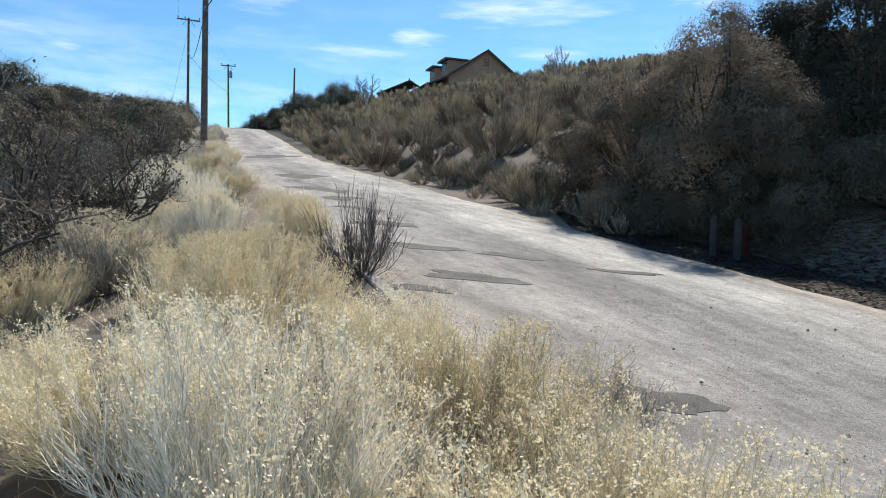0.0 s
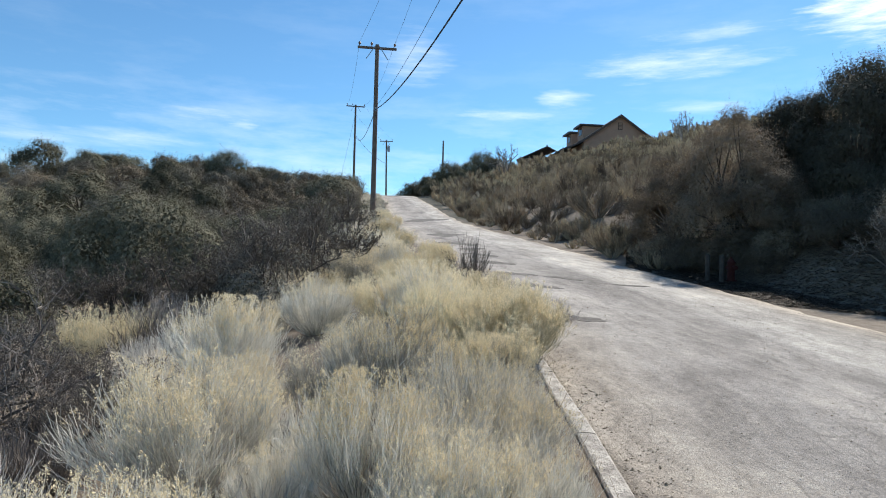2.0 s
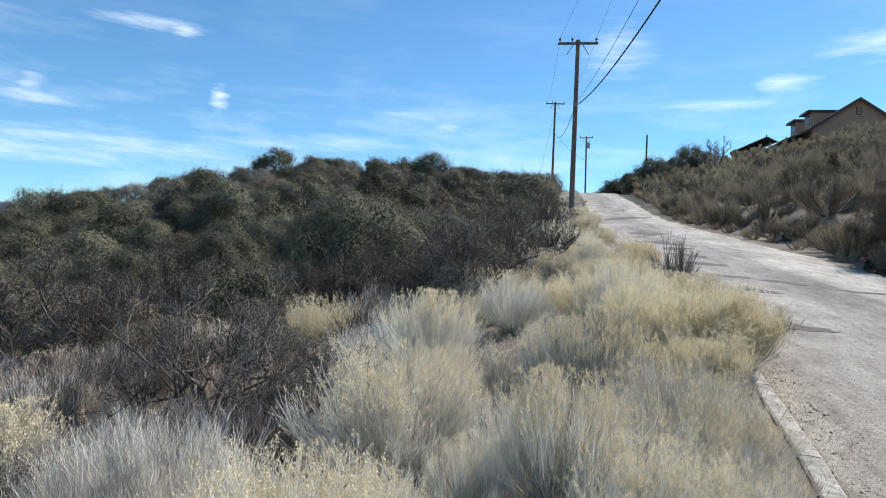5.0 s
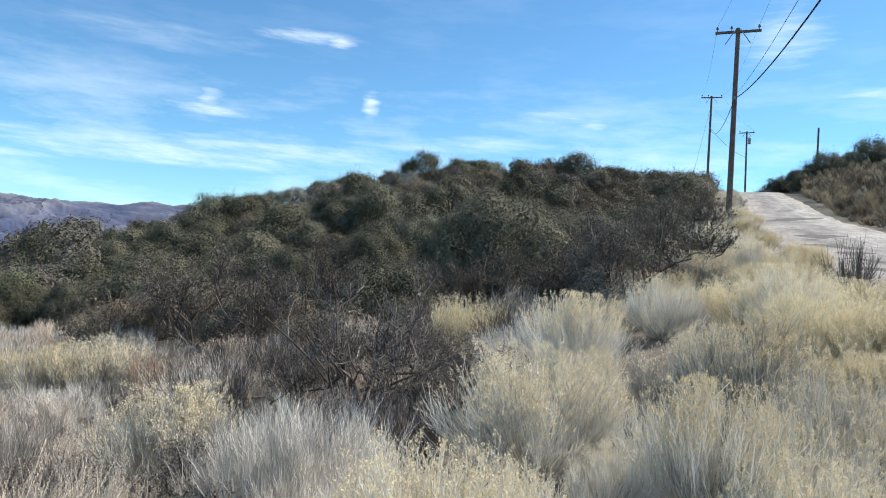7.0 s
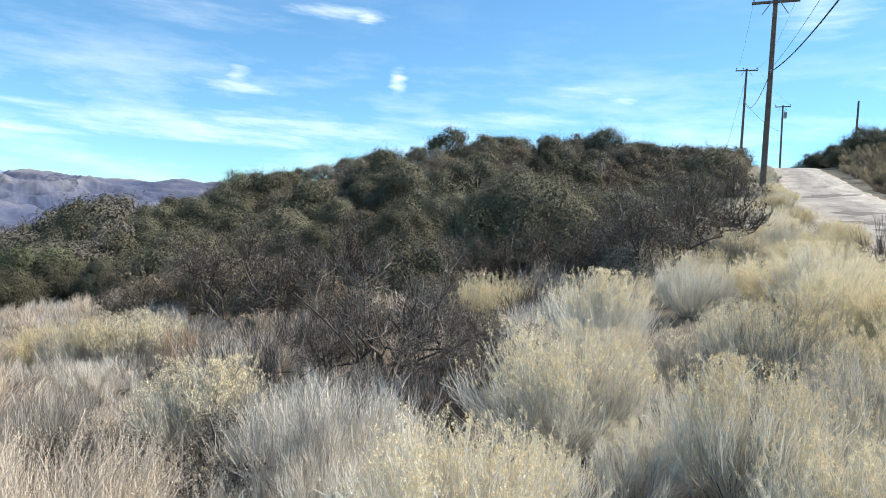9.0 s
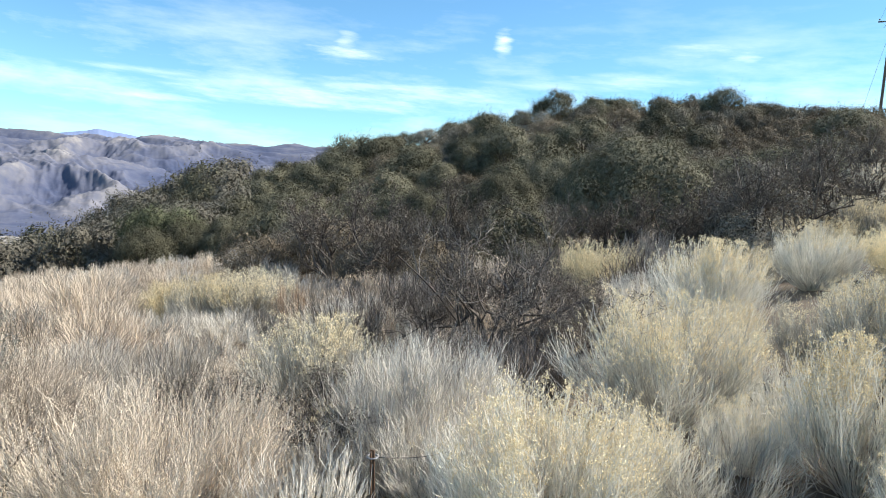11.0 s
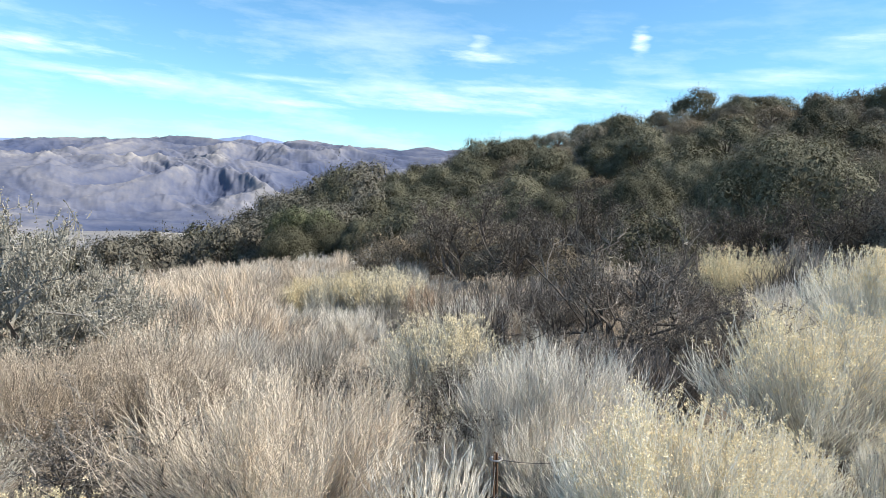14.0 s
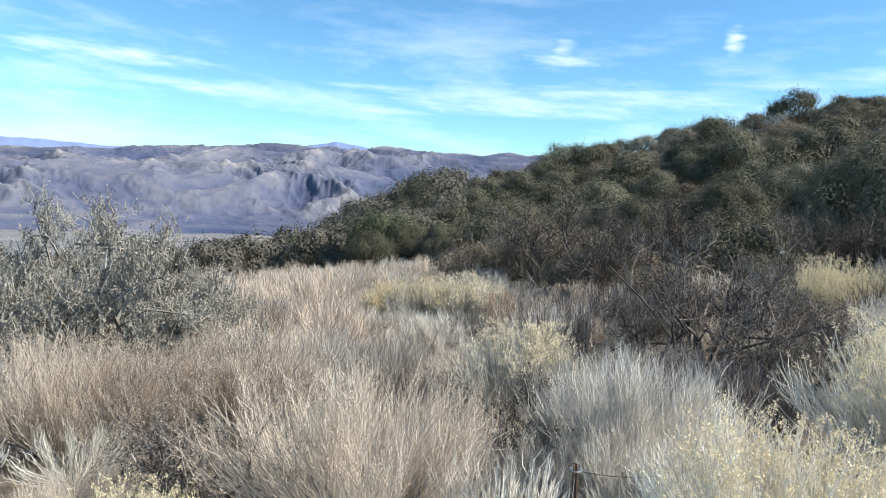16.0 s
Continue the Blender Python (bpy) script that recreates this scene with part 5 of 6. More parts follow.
# bare, crooked shrubs
lm, tw, lv = branching(81, 1.35, 1.45, 14, 6, 0.020, (2, 4), 1.0, 0.019, wild=0.70, tilts=(0.2, 1.15))
kind_of("thorn", "bare_shrub", "leafless grey-brown thorny shrub with crooked branches", "shrub", "", [("bough", lm, "old_wood"), ("branchwork", tw, "thorn_pale"), ("leafage", lv, "twig_leaf")])
for i in range(2):
    lm, tw, lv = branching(83 + i, 1.6, 1.35, 11, 5, 0.022, (2, 4), 2.0, 0.032, wild=0.65, tilts=(0.25, 1.15))
    kind_of(f"twiggy{i}", "bare_shrub", "dark brown twiggy shrub, nearly leafless", "shrub", "twiggy shrubs below the verge", [("bough", lm, "old_wood"), ("branchwork", tw, "thorn_twig"), ("leafage", lv, "twig_leaf")])
lm, tw, lv = branching(87, 1.25, 1.9, 16, 5, 0.042, (2, 4), 1.0, 0.022, wild=0.6, tilts=(0.35, 1.25), shoots=4, shoot=(0.05, 0.13))
kind_of("bitter", "bitterbrush", "grey-green small-leaved shrub with dark crooked limbs", "shrub", "", [("bough", lm, "old_wood"), ("branchwork", tw, "field_sage"), ("leafage", lv, "pale_leaf")])
# scrub oaks
for i in range(3):
    lm, lv = tree(91 + i, 2.8, 2.1, (20, 24, 18)[i], (480, 420, 520)[i], 0.074, lump_r=0.39, sprigs=4)
    kind_of(f"oak{i}", "scrub_oak", "dense dark green scrub oak on the hill", "tree", "scrub oaks on the hill", [("trunk", lm, "bark"), ("crown", lv, "oak_leaf")])
lm, lv = tree(95, 3.2, 2.4, 36, 1050, 0.048, low=0.04, lump_r=0.32, sprigs=7)
kind_of("nearoak", "scrub_oak", "broad dark green scrub oak with deep shade below", "tree", "scrub oaks on the hill", [("trunk", lm, "bark"), ("crown", lv, "oak_leaf")])
lm, lv = tree(96, 2.8, 2.3, 24, 900, 0.06, lump_r=0.33, sprigs=3)
kind_of("brightoak", "scrub_oak", "bright green rounded oak at the hill's foot", "tree", "scrub oaks on the hill", [("trunk", lm, "bark"), ("crown", lv, "green_leaf")])
lm, lv = tree(97, 1.9, 1.7, 20, 420, 0.050, lump_r=0.33, sprigs=8, inner=0.12)
kind_of("greyoak", "chaparral_shrub", "grey-green chaparral shrub on the hill", "shrub", "chaparral on the hill", [("trunk", lm, "bark"), ("crown", lv, "grey_leaf")])
lm, lv = tree(98, 1.8, 1.7, 20, 400, 0.046, lump_r=0.33, sprigs=10, inner=0.12)
kind_of("brownoak", "chaparral_shrub", "dull brown chaparral shrub on the hill", "shrub", "chaparral on the hill", [("trunk", lm, "bark"), ("crown", lv, "brown_leaf")])
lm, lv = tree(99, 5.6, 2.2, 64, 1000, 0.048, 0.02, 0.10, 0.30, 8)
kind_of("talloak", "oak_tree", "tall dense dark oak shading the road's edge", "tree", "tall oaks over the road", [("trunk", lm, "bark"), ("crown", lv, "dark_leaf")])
lm, lv = tree(101, 3.9, 2.1, 44, 1000, 0.038, 0.0, 0.07, 0.28, 4, 0.12)
kind_of("drytree", "oak_tree", "dusty brown half-dry oak on the road bank", "tree", "tall oaks over the road", [("trunk", lm, "bark"), ("crown", lv, "dry_leaf")])
for key, mat, sd in (("oaklite0", "oak_leaf", 111), ("oaklite1", "oak_leaf", 112), ("greylite", "grey_leaf", 113), ("brownlite", "brown_leaf", 114)):
    lm, lv = tree(sd, 2.7, 2.0, 15, 200, 0.105, lump_r=0.40, sprigs=2)
    kind_of(key, "scrub_oak", "dense dark green scrub oak on the hill", "tree", "scrub oaks on the hill", [("trunk", lm, "bark"), ("crown", lv, mat)])
lm, tw, lv = branching(105, 3.0, 1.5, 7, 5, 0.05, (2, 4))
kind_of("baretree", "bare_tree", "small leafless tree against the sky on the hilltop", "tree", "", [("bough", lm, "bare_twig"), ("branchwork", tw, "bare_twig")])


# ---- plants: the chosen ones near the stand ----
def put(key, az, r, scale=1.0, tall=1.0, turn=0.0, label=""):
    x, y, _ = at(az, r)
    return grow(key, x, y, scale, turn, 0.0, tall, label)


NEAR = (("brush0", -11.5, 4.9, 0.95, 0.95), ("brush2", -14.6, 6.2, 0.62, 0.9), ("brush1", -5.2, 4.3, 0.72, 1.0), ("brush1", -16.8, 5.0, 0.66, 1.0), ("gold0", -0.6, 6.6, 0.85, 1.0), ("gold1", -7.5, 7.0, 0.95, 1.0),
        ("brush2", -27.8, 4.0, 0.95, 0.9), ("brush0", -25.5, 6.6, 1.0, 0.95), ("brush1", -18.4, 8.4, 0.85, 1.0), ("gold1", -34.8, 9.8, 1.15, 1.15), ("gold0", -33.8, 8.6, 0.75, 0.8),
        ("sage0", -30.9, 7.6, 0.85, 0.9), ("sage1", -46.0, 3.6, 0.85, 0.95), ("gold0", -55.0, 3.5, 0.55, 0.9), ("gold1", -12.5, 8.8, 0.85, 0.9),
        ("tan0", -71.9, 3.1, 0.95, 1.0), ("tan1", -91.5, 5.0, 0.9, 0.95), ("tan1", -83.0, 5.2, 0.95, 0.9), ("tan0", -97.0, 5.2, 1.0, 0.95), ("brush0", -58.6, 4.9, 0.98, 0.85),
        ("sage1", -49.6, 3.6, 0.85, 1.05), ("sage0", -52.5, 3.3, 0.6, 1.0), ("gold0", -70.4, 9.8, 0.9, 0.9), ("brush0", -68.0, 9.3, 0.95, 0.9), ("gold1", -65.9, 9.4, 1.0, 0.9), ("brush2", -63.6, 9.2, 0.95, 0.9), ("rust", -60.7, 8.8, 0.72, 1.15),
        ("sage1", -55.0, 7.0, 0.95, 0.9), ("brush2", -36.5, 2.6, 0.75, 1.0), ("brush1", -30.0, 2.9, 0.55, 1.0), ("gold1", -92.0, 2.5, 0.68, 1.0), ("gold0", -86.5, 2.4, 0.4, 0.9),
        ("sage0", -70.0, 5.9, 0.85, 0.95), ("sage1", -77.0, 6.3, 0.9, 0.9), ("tan0", -96.0, 3.4, 0.55, 0.9), ("gold0", -88.0, 2.75, 0.5, 0.95), ("tan1", -63.5, 5.4, 0.65, 0.9), ("sage0", -62.0, 3.4, 0.6, 0.8), 
        ("tan0", -41.0, 3.0, 0.55, 1.0), ("brush0", -14.0, 3.5, 0.8, 1.0), ("brush2", -5.5, 3.1, 0.62, 1.0), ("brush2", -11.0, 2.4, 0.5, 0.95),
        ("gold0", -20.0, 2.25, 0.45, 1.0), ("gold1", -3.4, 5.5, 0.72, 1.0), ("wand", -5.1, 12.2, 1.15, 1.0), ("gold0", -9.5, 11.5, 0.85, 0.8), ("gold1", -12.5, 14.0, 0.9, 0.8), ("brush2", -15.5, 12.5, 0.95, 0.85),
        ("gold1", -11.5, 18.5, 0.9, 0.8), ("gold0", -12.8, 22.5, 0.95, 0.8), ("gold1", -12.2, 28.0, 0.9, 0.8), ("gold0", -13.0, 33.0, 1.0, 0.8), ("brush0", -14.5, 17.5, 1.0, 0.9))
for i, (key, az, r, s, tall) in enumerate(NEAR):
    put(key, az, r, s * 0.94, tall, i * 1.7)
for y, off, s, key in ((6.5, 0.34, 0.8, "gold0"), (7.4, 0.30, 0.85, "gold1"), (8.3, 0.32, 0.8, "gold0"), (9.2, 0.6, 0.7, "gold1"), (13.4, 0.5, 0.7, "gold0"), (14.6, 0.4, 0.7, "gold1"),
                       (7.9, 1.2, 0.9, "brush2"), (9.6, 1.3, 0.9, "gold0")):
    grow(key, float(road_left(y)) - off, y, s, y * 3, 0, 0.95)
for y, off, size, key in ((2.6, 0.62, 0.45, "brush1"), (3.3, 0.60, 0.50, "brush1"), (4.0, 0.62, 0.52, "brush2"), (4.7, 0.60, 0.50, "brush1"), (5.4, 0.58, 0.52, "brush0"), (3.6, 1.1, 0.62, "brush1"), (2.9, 1.0, 0.55, "brush1")):
    grow(key, float(road_left(y)) - off, y, size, y * 2.1, 0, 1.0)
for i in range(9):
    y = 2.2 + 0.45 * i
    grow(("low2", "low1", "low2")[i % 3], float(road_left(y)) - 0.27 - 0.06 * (i % 2), y, 0.30 + 0.03 * (i % 3), i * 1.3)
put("thorn", -43.6, 6.1, 0.92, 1.2, 0.4)
put("thorn", -48.5, 6.8, 0.65, 1.0, 2.4)
for az, r, s, turn in ((-31.0, 9.4, 0.95, 0.3), (-28.2, 9.2, 0.85, 1.3), (-29.8, 11.6, 1.0, 2.3), (-37.6, 10.4, 0.9, 3.3), (-39.6, 12.2, 1.0, 0.9), 
                       (-55.4, 6.9, 0.85, 4.9), (-52.4, 7.6, 0.9, 5.9), (-41.0, 9.2, 0.85, 0.5), (-26.6, 10.6, 0.8, 2.0), (-41.6, 4.5, 0.5, 1.0), (-44.6, 4.9, 0.55, 2.6), (-38.6, 4.4, 0.5, 4.6)):
    put("dusk", az, r, s, 0.95, turn)
for az, r, s, turn in ((-86.5, 6.1, 0.9, 0.4), (-80.5, 6.0, 0.9, 1.4), (-74.0, 7.2, 0.9, 2.4), (-84.0, 7.4, 1.0, 3.4), (-68.0, 6.6, 0.8, 4.4), (-89.0, 5.3, 0.8, 5.4)):
    put("midtan%d" % (turn > 2), az, r, s, 0.9, turn)
put("brush1", -21.6, 3.5, 0.42, 1.0, 1.0)
put("low2", -22.6, 2.9, 0.8, 1.0, 1.0)
put("low2", -19.6, 4.2, 0.8, 1.0, 2.0)
put("brush2", -24.0, 5.6, 0.5, 1.0, 1.0)
put("low2", -27.0, 5.2, 0.9, 1.0, 2.0)
for key, az, r, s, turn in (("gold1", -24.6, 8.3, 0.66, 0.7), ("brush2", -22.6, 9.2, 0.62, 1.9), ("gold0", -25.4, 9.6, 0.66, 3.0), ("brush1", -22.6, 10.8, 0.72, 4.2)):
    put(key, az, r, s, 0.8, turn)
put("sage0", -69.2, 8.5, 0.62, 0.8, 1.1)
put("sage1", -66.6, 8.2, 0.66, 0.8, 2.1)
put("midsage0", -64.2, 8.4, 0.7, 0.8, 3.1)
put("midsage1", -71.6, 8.9, 0.7, 0.8, 4.1)
put("dusk", -46.8, 8.7, 0.85, 0.9, 0.8)
put("dusk", -43.4, 9.4, 0.9, 0.95, 2.1)
put("dusk", -50.0, 8.8, 0.8, 0.85, 3.1)
put("sage1", -50.6, 3.35, 0.6, 1.0, 0.8)
put("sage0", -47.0, 3.05, 0.5, 1.0, 2.8)
put("sage1", -56.0, 3.25, 0.5, 1.0, 4.8)
put("bitter", -93.5, 7.6, 1.22, 0.88, 0.6)
put("bitter", -100.5, 8.4, 1.2, 1.0, 2.9)
for az, r, s, tall, k in ((-18.8, 19, 1.15, 1.15, 0), (-22.5, 16, 1.1, 1.0, 1), (-28.2, 13.5, 1.1, 1.0, 0), (-15.8, 25, 1.1, 1.1, 1), (-33, 15, 1.0, 1.0, 1), (-41, 12, 0.8, 0.9, 0),
                          (-57.4, 14, 1.2, 1.1, 1), (-53, 12.5, 1.1, 1.1, 0), (-47, 13.5, 1.15, 1.15, 1), (-25, 20, 1.2, 1.2, 0), (-20.5, 23, 1.2, 1.2, 1), (-61, 16, 0.9, 0.9, 0), (-37.5, 17, 0.9, 1, 0)):
    put(f"twiggy{k}", az, r, s, tall, az)
put("nearoak", -32.6, 19.5, 1.0, 1.05, 0.3)
put("twiggy0", -21.6, 11.4, 1.15, 1.1, 0.7)
put("twiggy1", -17.4, 13.2, 1.05, 1.1, 2.2)
put("twiggy1", -25.6, 12.4, 0.85, 0.95, 4.2)
put("nearoak", -35.5, 25, 0.85, 1.0, 1.9)
put("nearoak", -27.5, 28, 0.8, 0.95, 3.9)
put("nearoak", -49.5, 25, 0.8, 0.85, 2.9)
put("nearoak", -55.5, 27, 0.75, 0.8, 5.0)
put("nearoak", -43.0, 27, 0.85, 0.9, 4.4)
put("nearoak", -39.0, 31, 0.85, 0.95, 5.4)
put("nearoak", -60.5, 31, 0.75, 0.75, 1.1)
put("brightoak", -71.2, 32, 1.0, 1.15, 1.0)
put("nearoak", -72.4, 30, 0.72, 1.0, 2.0)
put("nearoak", -69.4, 31, 0.8, 0.95, 3.0)
put("nearoak", -66.0, 30, 0.7, 0.9, 3.0)
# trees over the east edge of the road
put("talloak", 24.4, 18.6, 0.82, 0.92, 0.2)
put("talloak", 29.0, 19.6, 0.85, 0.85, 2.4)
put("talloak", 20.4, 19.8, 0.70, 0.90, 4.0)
put("drytree", 16.0, 18.2, 0.9, 1.0, 0.8)
put("drytree", 12.4, 19.2, 0.8, 0.9, 2.1)
put("drytree", 18.6, 17.2, 0.72, 0.8, 3.3)
put("drytree", 9.8, 21.0, 0.6, 0.8, 5.0)
put("twiggy1", 27.6, 13.9, 0.8, 1.0, 1.0, "dry brown twiggy shrub at the road edge")
put("greyoak", 29.5, 14.4, 0.8, 0.9, 2.0)
# low brown shrubs added to deepen the shade below the oaks
for az, r, s, turn in ((17.6, 16.6, 0.5, 0.3), (19.4, 16.2, 0.45, 1.6), (21.3, 16.3, 0.55, 2.5), (23.4, 15.9, 0.5, 3.6), (25.2, 15.9, 0.5, 4.4), (13.0, 17.2, 0.5, 5.2), (11.0, 18.2, 0.5, 0.9), (28.5, 15.6, 0.6, 2.0), (15.2, 17.0, 0.5, 1.0), (18.4, 15.9, 0.4, 2.2), (22.4, 16.9, 0.55, 3.1), (24.4, 16.8, 0.55, 0.2), (26.6, 16.6, 0.6, 1.2), (20.3, 17.2, 0.6, 2.9)):
    put("brownoak", az, r, s, 0.9, turn)
for az, r in ((-46.6, 49.0), (-45.2, 50.5), (-43.7, 49.0), (-45.5, 46.0), (-44.3, 47.0)):
    put("oak1", az, r, 0.8, 0.8, az * 3)
put("baretree", -2.3, 70, 1.5, 0.95, 0.4)
put("baretree", 12.3, 60, 1.0, 1.3, 1.4)
for az, r, s, k in ((-10.6, 86, 0.8, 0), (-9.8, 88, 1.0, 1), (-9.0, 85, 0.95, 2), (-8.2, 87, 1.1, 0), (-7.2, 84, 1.2, 1), (-6.3, 86, 1.0, 2), (-5.4, 83, 0.9, 0), (-4.3, 80, 1.15, 1), (-3.4, 82, 0.9, 2), (-11.6, 92, 0.8, 1), (-13.4, 95, 0.7, 2)):
    put(f"oak{k}", az, r, s, 1.0, az)

# ---- small things in the brush ----
for az, r, s, turn in ((-36.0, 5.1, 0.42, 0.3), (-33.2, 6.2, 0.45, 1.3), (-40.2, 5.0, 0.45, 2.3), (-38.0, 7.4, 0.55, 3.3), (-31.0, 9.2, 0.5, 4.3), (-43.0, 8.2, 0.6, 5.3), (-35.6, 8.4, 0.5, 0.9), (-22.0, 9.8, 0.4, 1.9), (-27.5, 9.5, 0.5, 2.9), (-47.5, 4.6, 0.4, 5.0)):
    put("twiggy%d" % (turn > 2), az, r, s, 0.9, turn, "low dark twiggy shrub between the rabbitbrush")
put("twiggy1", -57.3, 3.55, 0.42, 0.95, 0.7, "small dark bare shrub in front of the rabbitbrush")
put("twiggy0", -71.0, 5.3, 0.36, 0.9, 2.7, "small dark bare shrub in front of the rabbitbrush")
put("wand", 2.4, 9.4, 0.62, 1.0, 1.0, "thin dry stalks beside the cracked asphalt patch")
lm, tw, _ = branching(131, 0.34, 0.42, 9, 4, 0.010, (2, 4), wild=0.6, tilts=(0.6, 1.4), droop=0.3)
kind_of("deadfall", "dead_branch", "bleached dead branch tangle lying in the brush", "branch", "", [("branchwork", merge(lm, tw), "dead_wood")])
put("twiggy0", -86.0, 3.5, 0.55, 0.85, 1.7, "dark twiggy shrub beneath the dry buckwheat")
put("twiggy1", -79.5, 4.0, 0.40, 0.8, 3.7, "dark twiggy shrub beneath the dry buckwheat")
put("twiggy1", -66.5, 4.6, 0.36, 0.9, 4.7, "small dark bare shrub in front of the rabbitbrush")
put("deadfall", -20.6, 4.15, 1.0, 1.0, 0.5)
put("deadfall", -82.5, 3.35, 0.8, 1.0, 2.2)
put("deadfall", -37.0, 3.55, 0.7, 1.0, 4.1)


def fence_stake(az, dist, high):
    x, y, z = at(az, dist)
    top = base("fence_stake", "rusty steel fence stake with a wire loop in the brush", "stake", "fence stakes", m=pose(x, y, z, 2, -3, 20))
    bm = box(bmesh.new(), -0.010, 0.010, -0.003, 0.003, -0.1, high)
    box(bm, -0.003, 0.003, -0.016, 0.012, -0.1, high - 0.005)
    part("post", bm, "rust", top)
    bm = bmesh.new()
    turns = [[bm.verts.new(((0.024 + 0.004 * math.cos(b * math.pi / 3)) * math.cos(a * math.pi / 8), (0.024 + 0.004 * math.cos(b * math.pi / 3)) * math.sin(a * math.pi / 8),
                            high - 0.03 + 0.004 * math.sin(b * math.pi / 3))) for b in range(6)] for a in range(16)]
    for a in range(16):
        for b in range(6):
            bm.faces.new((turns[a][b], turns[(a + 1) % 16][b], turns[(a + 1) % 16][(b + 1) % 6], turns[a][(b + 1) % 6]))
    part("wire_loop", bm, "steel", top)
    return top


STAKES = [fence_stake(-52.6, 2.75, 0.42), fence_stake(-43.5, 3.0, 0.34)]
pa, pb = (s.matrix_basis @ Vector((0, 0, h)) for s, h in zip(STAKES, (0.39, 0.31)))
span("fence_wire", "thin slack fence wire between two stakes", pa, pb, 0.03, 0.0018)

# ---- plants: the scrub hill ----
g = random.Random(12)
OAKS = scatter(5, 16000, lambda x, y: 2.25 + 0.009 * math.hypot(x, y), (-95, -8, 8, 95),
               lambda x, y: -78 < polar(x, y)[0] < -14.8 and 29 < polar(x, y)[1] < 92 and x < road_left(y) - 3.5 and not (polar(x, y)[0] < -62 and polar(x, y)[1] < 34))
OAKS.sort(key=lambda p: math.hypot(*p))
FAR_OAKS = []
for i, (x, y) in enumerate(OAKS):
    a, r = polar(x, y)
    dry = a > -27
    key = g.choice(("brownoak", "greyoak", "brownoak", "oak1") if dry else ("oak0", "oak1", "oak2", "oak0", "greyoak", "greyoak", "brownoak"))
    s, turn = g.choice((0.6, 0.8, 0.95, 1.1, 1.25)), g.uniform(0, 6.28)
    if i < 230:
        grow(key, x, y, s, turn, 0, g.uniform(0.70, 0.92))
    else:
        FAR_OAKS.append((x, y, s, turn, {"o": "oaklite%d" % (i % 2), "g": "greylite", "b": "brownlite"}[key[0]]))
for x, y in scatter(25, 2500, 2.3, (-40, -8, 26, 76), lambda x, y: -31 < polar(x, y)[0] < -14.6 and 31 < polar(x, y)[1] < 78 and x < road_left(y) - 3.2):
    FAR_OAKS.append((x, y, g.uniform(0.55, 0.85), g.uniform(0, 6.28), g.choice(("brownlite", "greylite", "brownlite"))))
thicket("scrub_oak_wood", "dense dark scrub oak wood covering the far hillside", "trees", FAR_OAKS, None)
# chaparral that fills the dip before the hill
DIP = scatter(7, 5000, 1.45, (-32, -4, 6, 34), lambda x, y: -64 < polar(x, y)[0] < -14.5 and 10.5 < polar(x, y)[1] < 31 and x < road_left(y) - 3.6 and not (polar(x, y)[0] < -57 and polar(x, y)[1] < 15) and not (-41 < polar(x, y)[0] < -27 and polar(x, y)[1] < 23))
for x, y in DIP[:190]:
    a, r = polar(x, y)
    grow(g.choice(("greyoak", "brownoak", "oak1", "greyoak", "brownoak", "twiggy1")), x, y, g.uniform(0.5, 0.85), g.uniform(0, 6.28), 0, g.uniform(0.75, 1.0))
# brush behind the field, toward the valley
VALLEY = []
for x, y in scatter(6, 1800, 2.2, (-75, -22, -25, 30), lambda x, y: -112 < polar(x, y)[0] < -66 and 33 < polar(x, y)[1] < 72):
    # mostly the grey leaf, so haze goes into this brush's colour
    VALLEY.append((x, y, g.uniform(0.8, 1.2) + 0.018 * (math.hypot(x, y) - 33), g.uniform(0, 6.28), g.choice(("greylite", "greylite", "oaklite1", "greylite"))))
thicket("chaparral", "dark chaparral on the slope that falls to the valley", "shrubs", VALLEY, None)
# far crest beside the road
for x, y in scatter(8, 500, 3.2, (-40, 25, 76, 120), lambda x, y: (x > road_right(y) + 1.5 or x < road_left(y) - 2) and -19 < polar(x, y)[0] < -2.0):
    grow(g.choice(("oak0", "oak1", "brownoak")), x, y, g.uniform(0.7, 1.0), g.uniform(0, 6.28), 0, g.uniform(0.7, 0.95))

# ---- plants: the bank east of the road ----
BANK = scatter(9, 16000, lambda x, y: 0.80 + 0.0120 * math.hypot(x, y), (-14, 45, 10, 82),
               lambda x, y: x > road_right(y) + 1.45 and polar(x, y)[0] < 42 and not (11 < polar(x, y)[0] < 30 and polar(x, y)[1] < 22) and not (1 < polar(x, y)[0] < 12 and polar(x, y)[1] > 79))
BANK.sort(key=lambda p: math.hypot(*p))
for x, y in BANK[:340]:
    near_road = polar(x, y)[1] < 26 and x - road_right(y) < 4.5
    grow(f"hill{g.randrange(3)}", x, y, g.choice((0.62, 0.8, 0.95) if near_road else (0.55, 0.7, 0.9, 1.1, 1.3)), g.uniform(0, 6.28), 0, g.uniform(0.85, 1.1))
thicket("hillside_brush", "dusty grey-brown brush covering the upper bank", "shrub",
        [(x, y, g.uniform(0.85, 1.35), g.uniform(0, 6.28), f"hillfar{g.randrange(3)}") for x, y in BANK[340:]], None)
for x, y in scatter(10, 1500, 0.7, (-10, 12, 9, 50), lambda x, y: 0.7 < x - road_right(y) < 2.6 and polar(x, y)[0] < 11):
    grow("tuft", x, y, g.uniform(0.5, 1.0), g.uniform(0, 6.28))

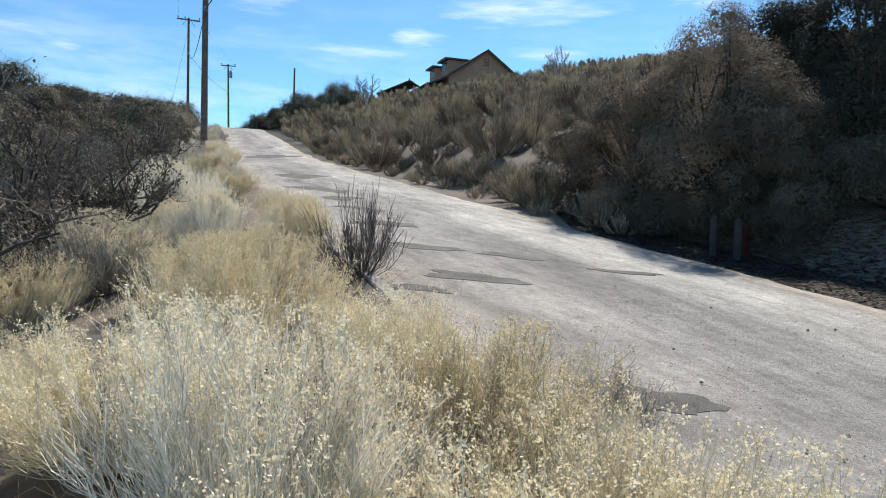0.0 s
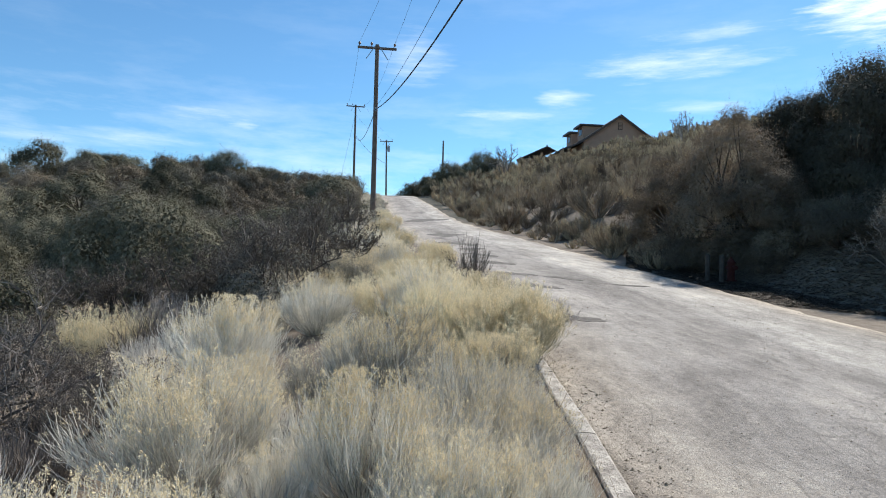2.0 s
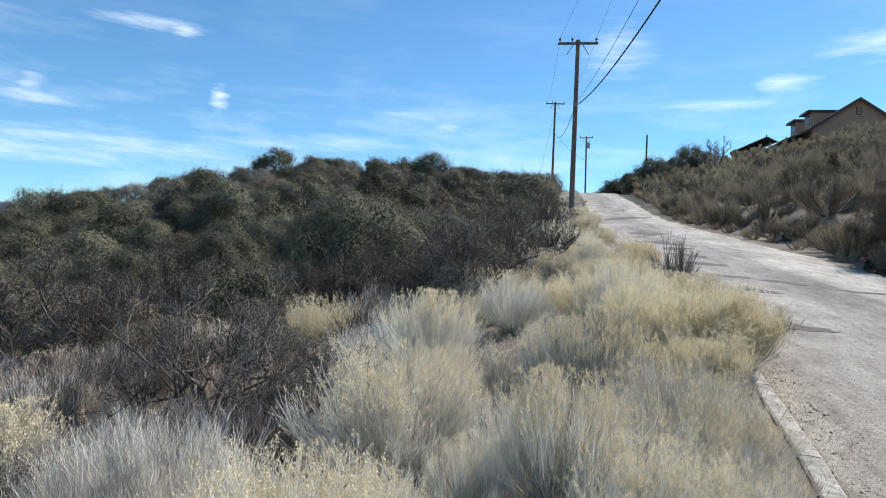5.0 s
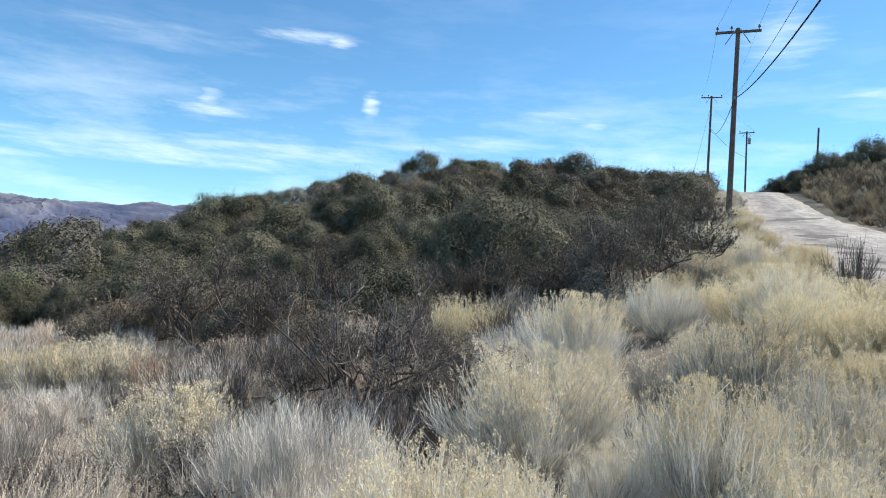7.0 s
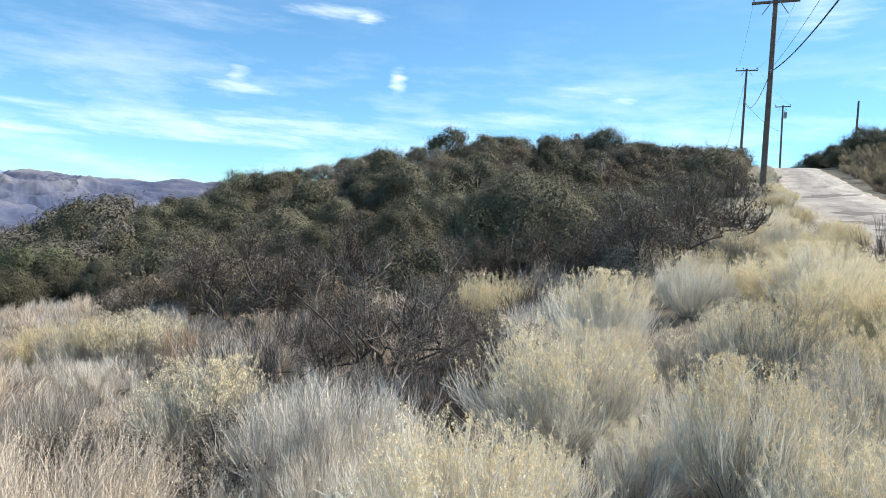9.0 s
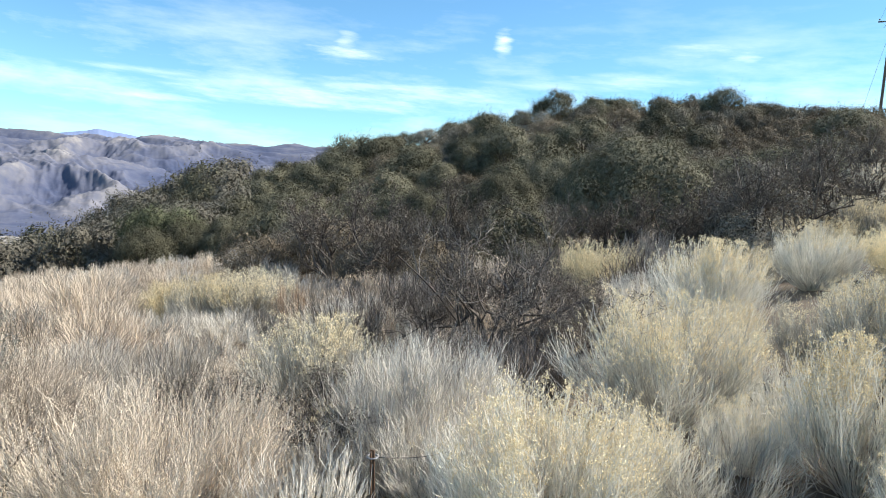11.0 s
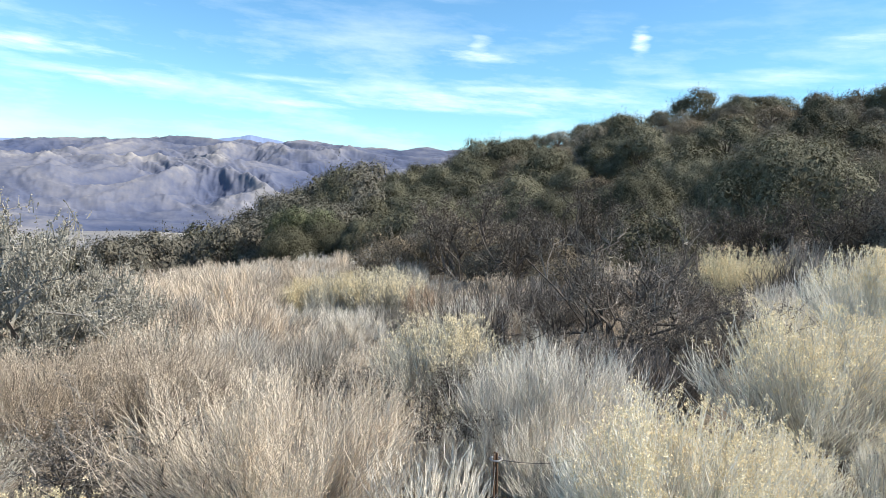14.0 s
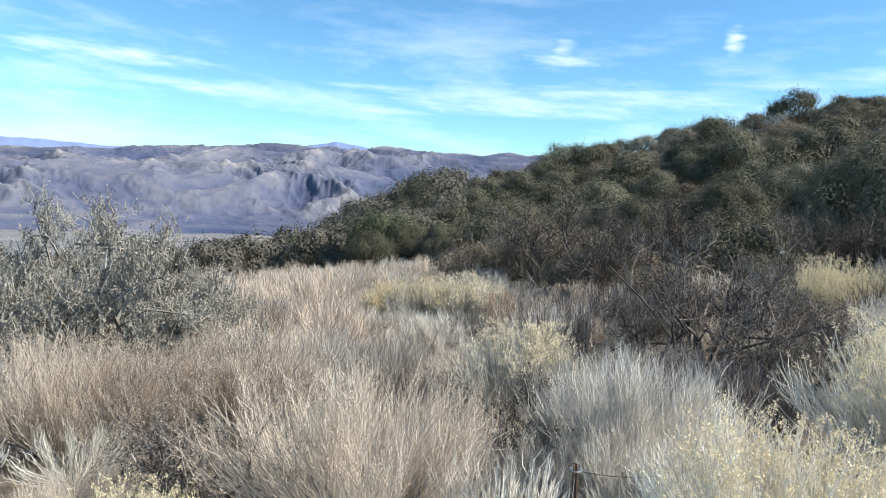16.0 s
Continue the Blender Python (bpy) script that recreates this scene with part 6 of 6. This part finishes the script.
# ---- plants: the verge and the field ----
VERGE = scatter(14, 3000, 1.45, (-22, 0, 4, 70), lambda x, y: 0.35 < road_left(y) - x < 3.2 and polar(x, y)[1] > 8.5)
for x, y in VERGE[:130]:
    d = road_left(y) - x
    grow(g.choice(("midbrush0", "midbrush1")) if polar(x, y)[1] > 14 else g.choice(("brush0", "brush2", "gold0", "gold1")), x, y, g.uniform(0.55, 0.8) if d < 1.2 else g.uniform(0.6, 0.9), g.uniform(0, 6.28), 0, 0.85)
FIELD = scatter(15, 9000, 1.05, (-45, 2, -12, 26), lambda x, y: road_left(y) - x > 3 and -118 < polar(x, y)[0] < -30 and 6.8 < polar(x, y)[1] < 36 and not (polar(x, y)[0] > -60 and polar(x, y)[1] > 9.5) and not (-74 < polar(x, y)[0] < -58 and polar(x, y)[1] < 10.4))
FIELD.sort(key=lambda p: math.hypot(*p))
FIELD_PLANTS = ("midtan0", "midtan1", "midsage0", "midtan1", "midtan0", "midsage1", "midtan0", "midtan1")
for x, y in FIELD[:200]:
    grow(g.choice(FIELD_PLANTS), x, y, g.uniform(0.7, 1.15), g.uniform(0, 6.28), 0, g.uniform(0.75, 1.0))
thicket("field_brush", "dry tan and grey brush covering the sloping field", "shrub",
        [(x, y, g.uniform(0.75, 1.25), g.uniform(0, 6.28), g.choice(("far0", "far1", "far0"))) for x, y in FIELD[200:]], None)
FILL = scatter(16, 3000, 0.62, (-8, 1.2, -5, 9), lambda x, y: road_left(y) - x > 1.0 and -122 < polar(x, y)[0] < -47 and 2.2 < polar(x, y)[1] < 7.5 and not (-94 < polar(x, y)[0] < -77 and polar(x, y)[1] < 4.8) and not (-46 < polar(x, y)[0] < -30 and polar(x, y)[1] > 3.9))
for x, y in FILL[:80]:
    grow(g.choice(("low1", "low0", "low1", "low2")), x, y, g.uniform(0.6, 1.0), g.uniform(0, 6.28))


def dry_grass():
    """Low dead grass and litter between the shrubs, on the verge and in the field."""
    q = np.random.default_rng(17)
    n = 24000
    az, r = np.radians(q.uniform(-125, 20, n)), 1.2 + 30 * q.uniform(0, 1, n) ** 1.7
    x, y = r * np.sin(az), r * np.cos(az)
    keep = road_left(y) - x > 0.12
    x, y, r = x[keep], y[keep], r[keep]
    z = land(x, y)
    p = np.stack([x, y, z - 0.01], 1)
    d = q.normal(0, 0.45, (len(x), 3)) + np.array([0, 0, 1.0])
    d[:, 2] = np.abs(d[:, 2])
    d /= np.linalg.norm(d, axis=1, keepdims=True)
    L = (q.uniform(0.06, 0.24, len(x)) * (1 + r * 0.03))[:, None]
    bend = q.normal(0, 0.25, (len(x), 3)) * L
    wide = 0.0020
    V, F = strips(np.stack([p, p + d * L * 0.6, p + d * L + bend], 1), (wide, wide * 0.8, wide * 0.4), q)
    ob = new("dry_grass", raw("dry_grass", V, F))
    ob.data.materials.append(M["dry_grass"])
    tagged(ob, "low dead grass and litter between the shrubs", "grass", kind="stuff")


dry_grass()


def gutter_litter():
    """Pebbles, chips of asphalt and dry leaves in the gutter and on the shoulder."""
    q = np.random.default_rng(23)
    n = 8000
    y = q.uniform(2.2, 16, n)
    near = q.uniform(size=n) < 0.6
    off = np.where(near, np.abs(q.normal(0, 0.22, n)) + 0.02, q.uniform(0.2, 4.5, n))
    x = road_left(y) + off
    s = q.uniform(0.002, 0.009, n) * np.where(q.uniform(size=n) < 0.08, 2.0, 1.0)
    z = road_z(x, y) + 0.016
    c = np.array([[1, 0, 0], [0, 1, 0], [-1, 0, 0], [0, -1, 0], [0, 0, 0.7]])
    jit = q.uniform(0.6, 1.3, (n, 5, 3))
    V = np.stack([x, y, z], 1)[:, None, :] + c[None] * jit * s[:, None, None]
    k = np.arange(n)[:, None, None] * 5
    F = (k + np.array([[0, 1, 4], [1, 2, 4], [2, 3, 4], [3, 0, 4]])[None]).reshape(-1, 3)
    ob = new("litter", raw("litter", V, F))
    ob.data.materials.append(M["litter"])
    tagged(ob, "pebbles, chips and dry leaves scattered in the gutter", "litter", kind="stuff")


gutter_litter()


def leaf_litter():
    """Dark leaf cards laid as added shade on the shoulder under the oaks."""
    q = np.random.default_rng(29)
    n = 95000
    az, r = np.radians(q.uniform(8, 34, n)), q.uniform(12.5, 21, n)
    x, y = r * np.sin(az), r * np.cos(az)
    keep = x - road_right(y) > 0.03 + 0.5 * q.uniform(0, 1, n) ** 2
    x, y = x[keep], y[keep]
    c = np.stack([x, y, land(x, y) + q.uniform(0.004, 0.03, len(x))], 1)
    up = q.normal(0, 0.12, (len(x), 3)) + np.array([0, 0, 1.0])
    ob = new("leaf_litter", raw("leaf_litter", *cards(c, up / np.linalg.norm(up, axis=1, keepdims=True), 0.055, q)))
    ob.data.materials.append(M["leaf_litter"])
    tagged(ob, "dark leaf cards added to deepen the shade on the road shoulder", "leaves", kind="stuff")


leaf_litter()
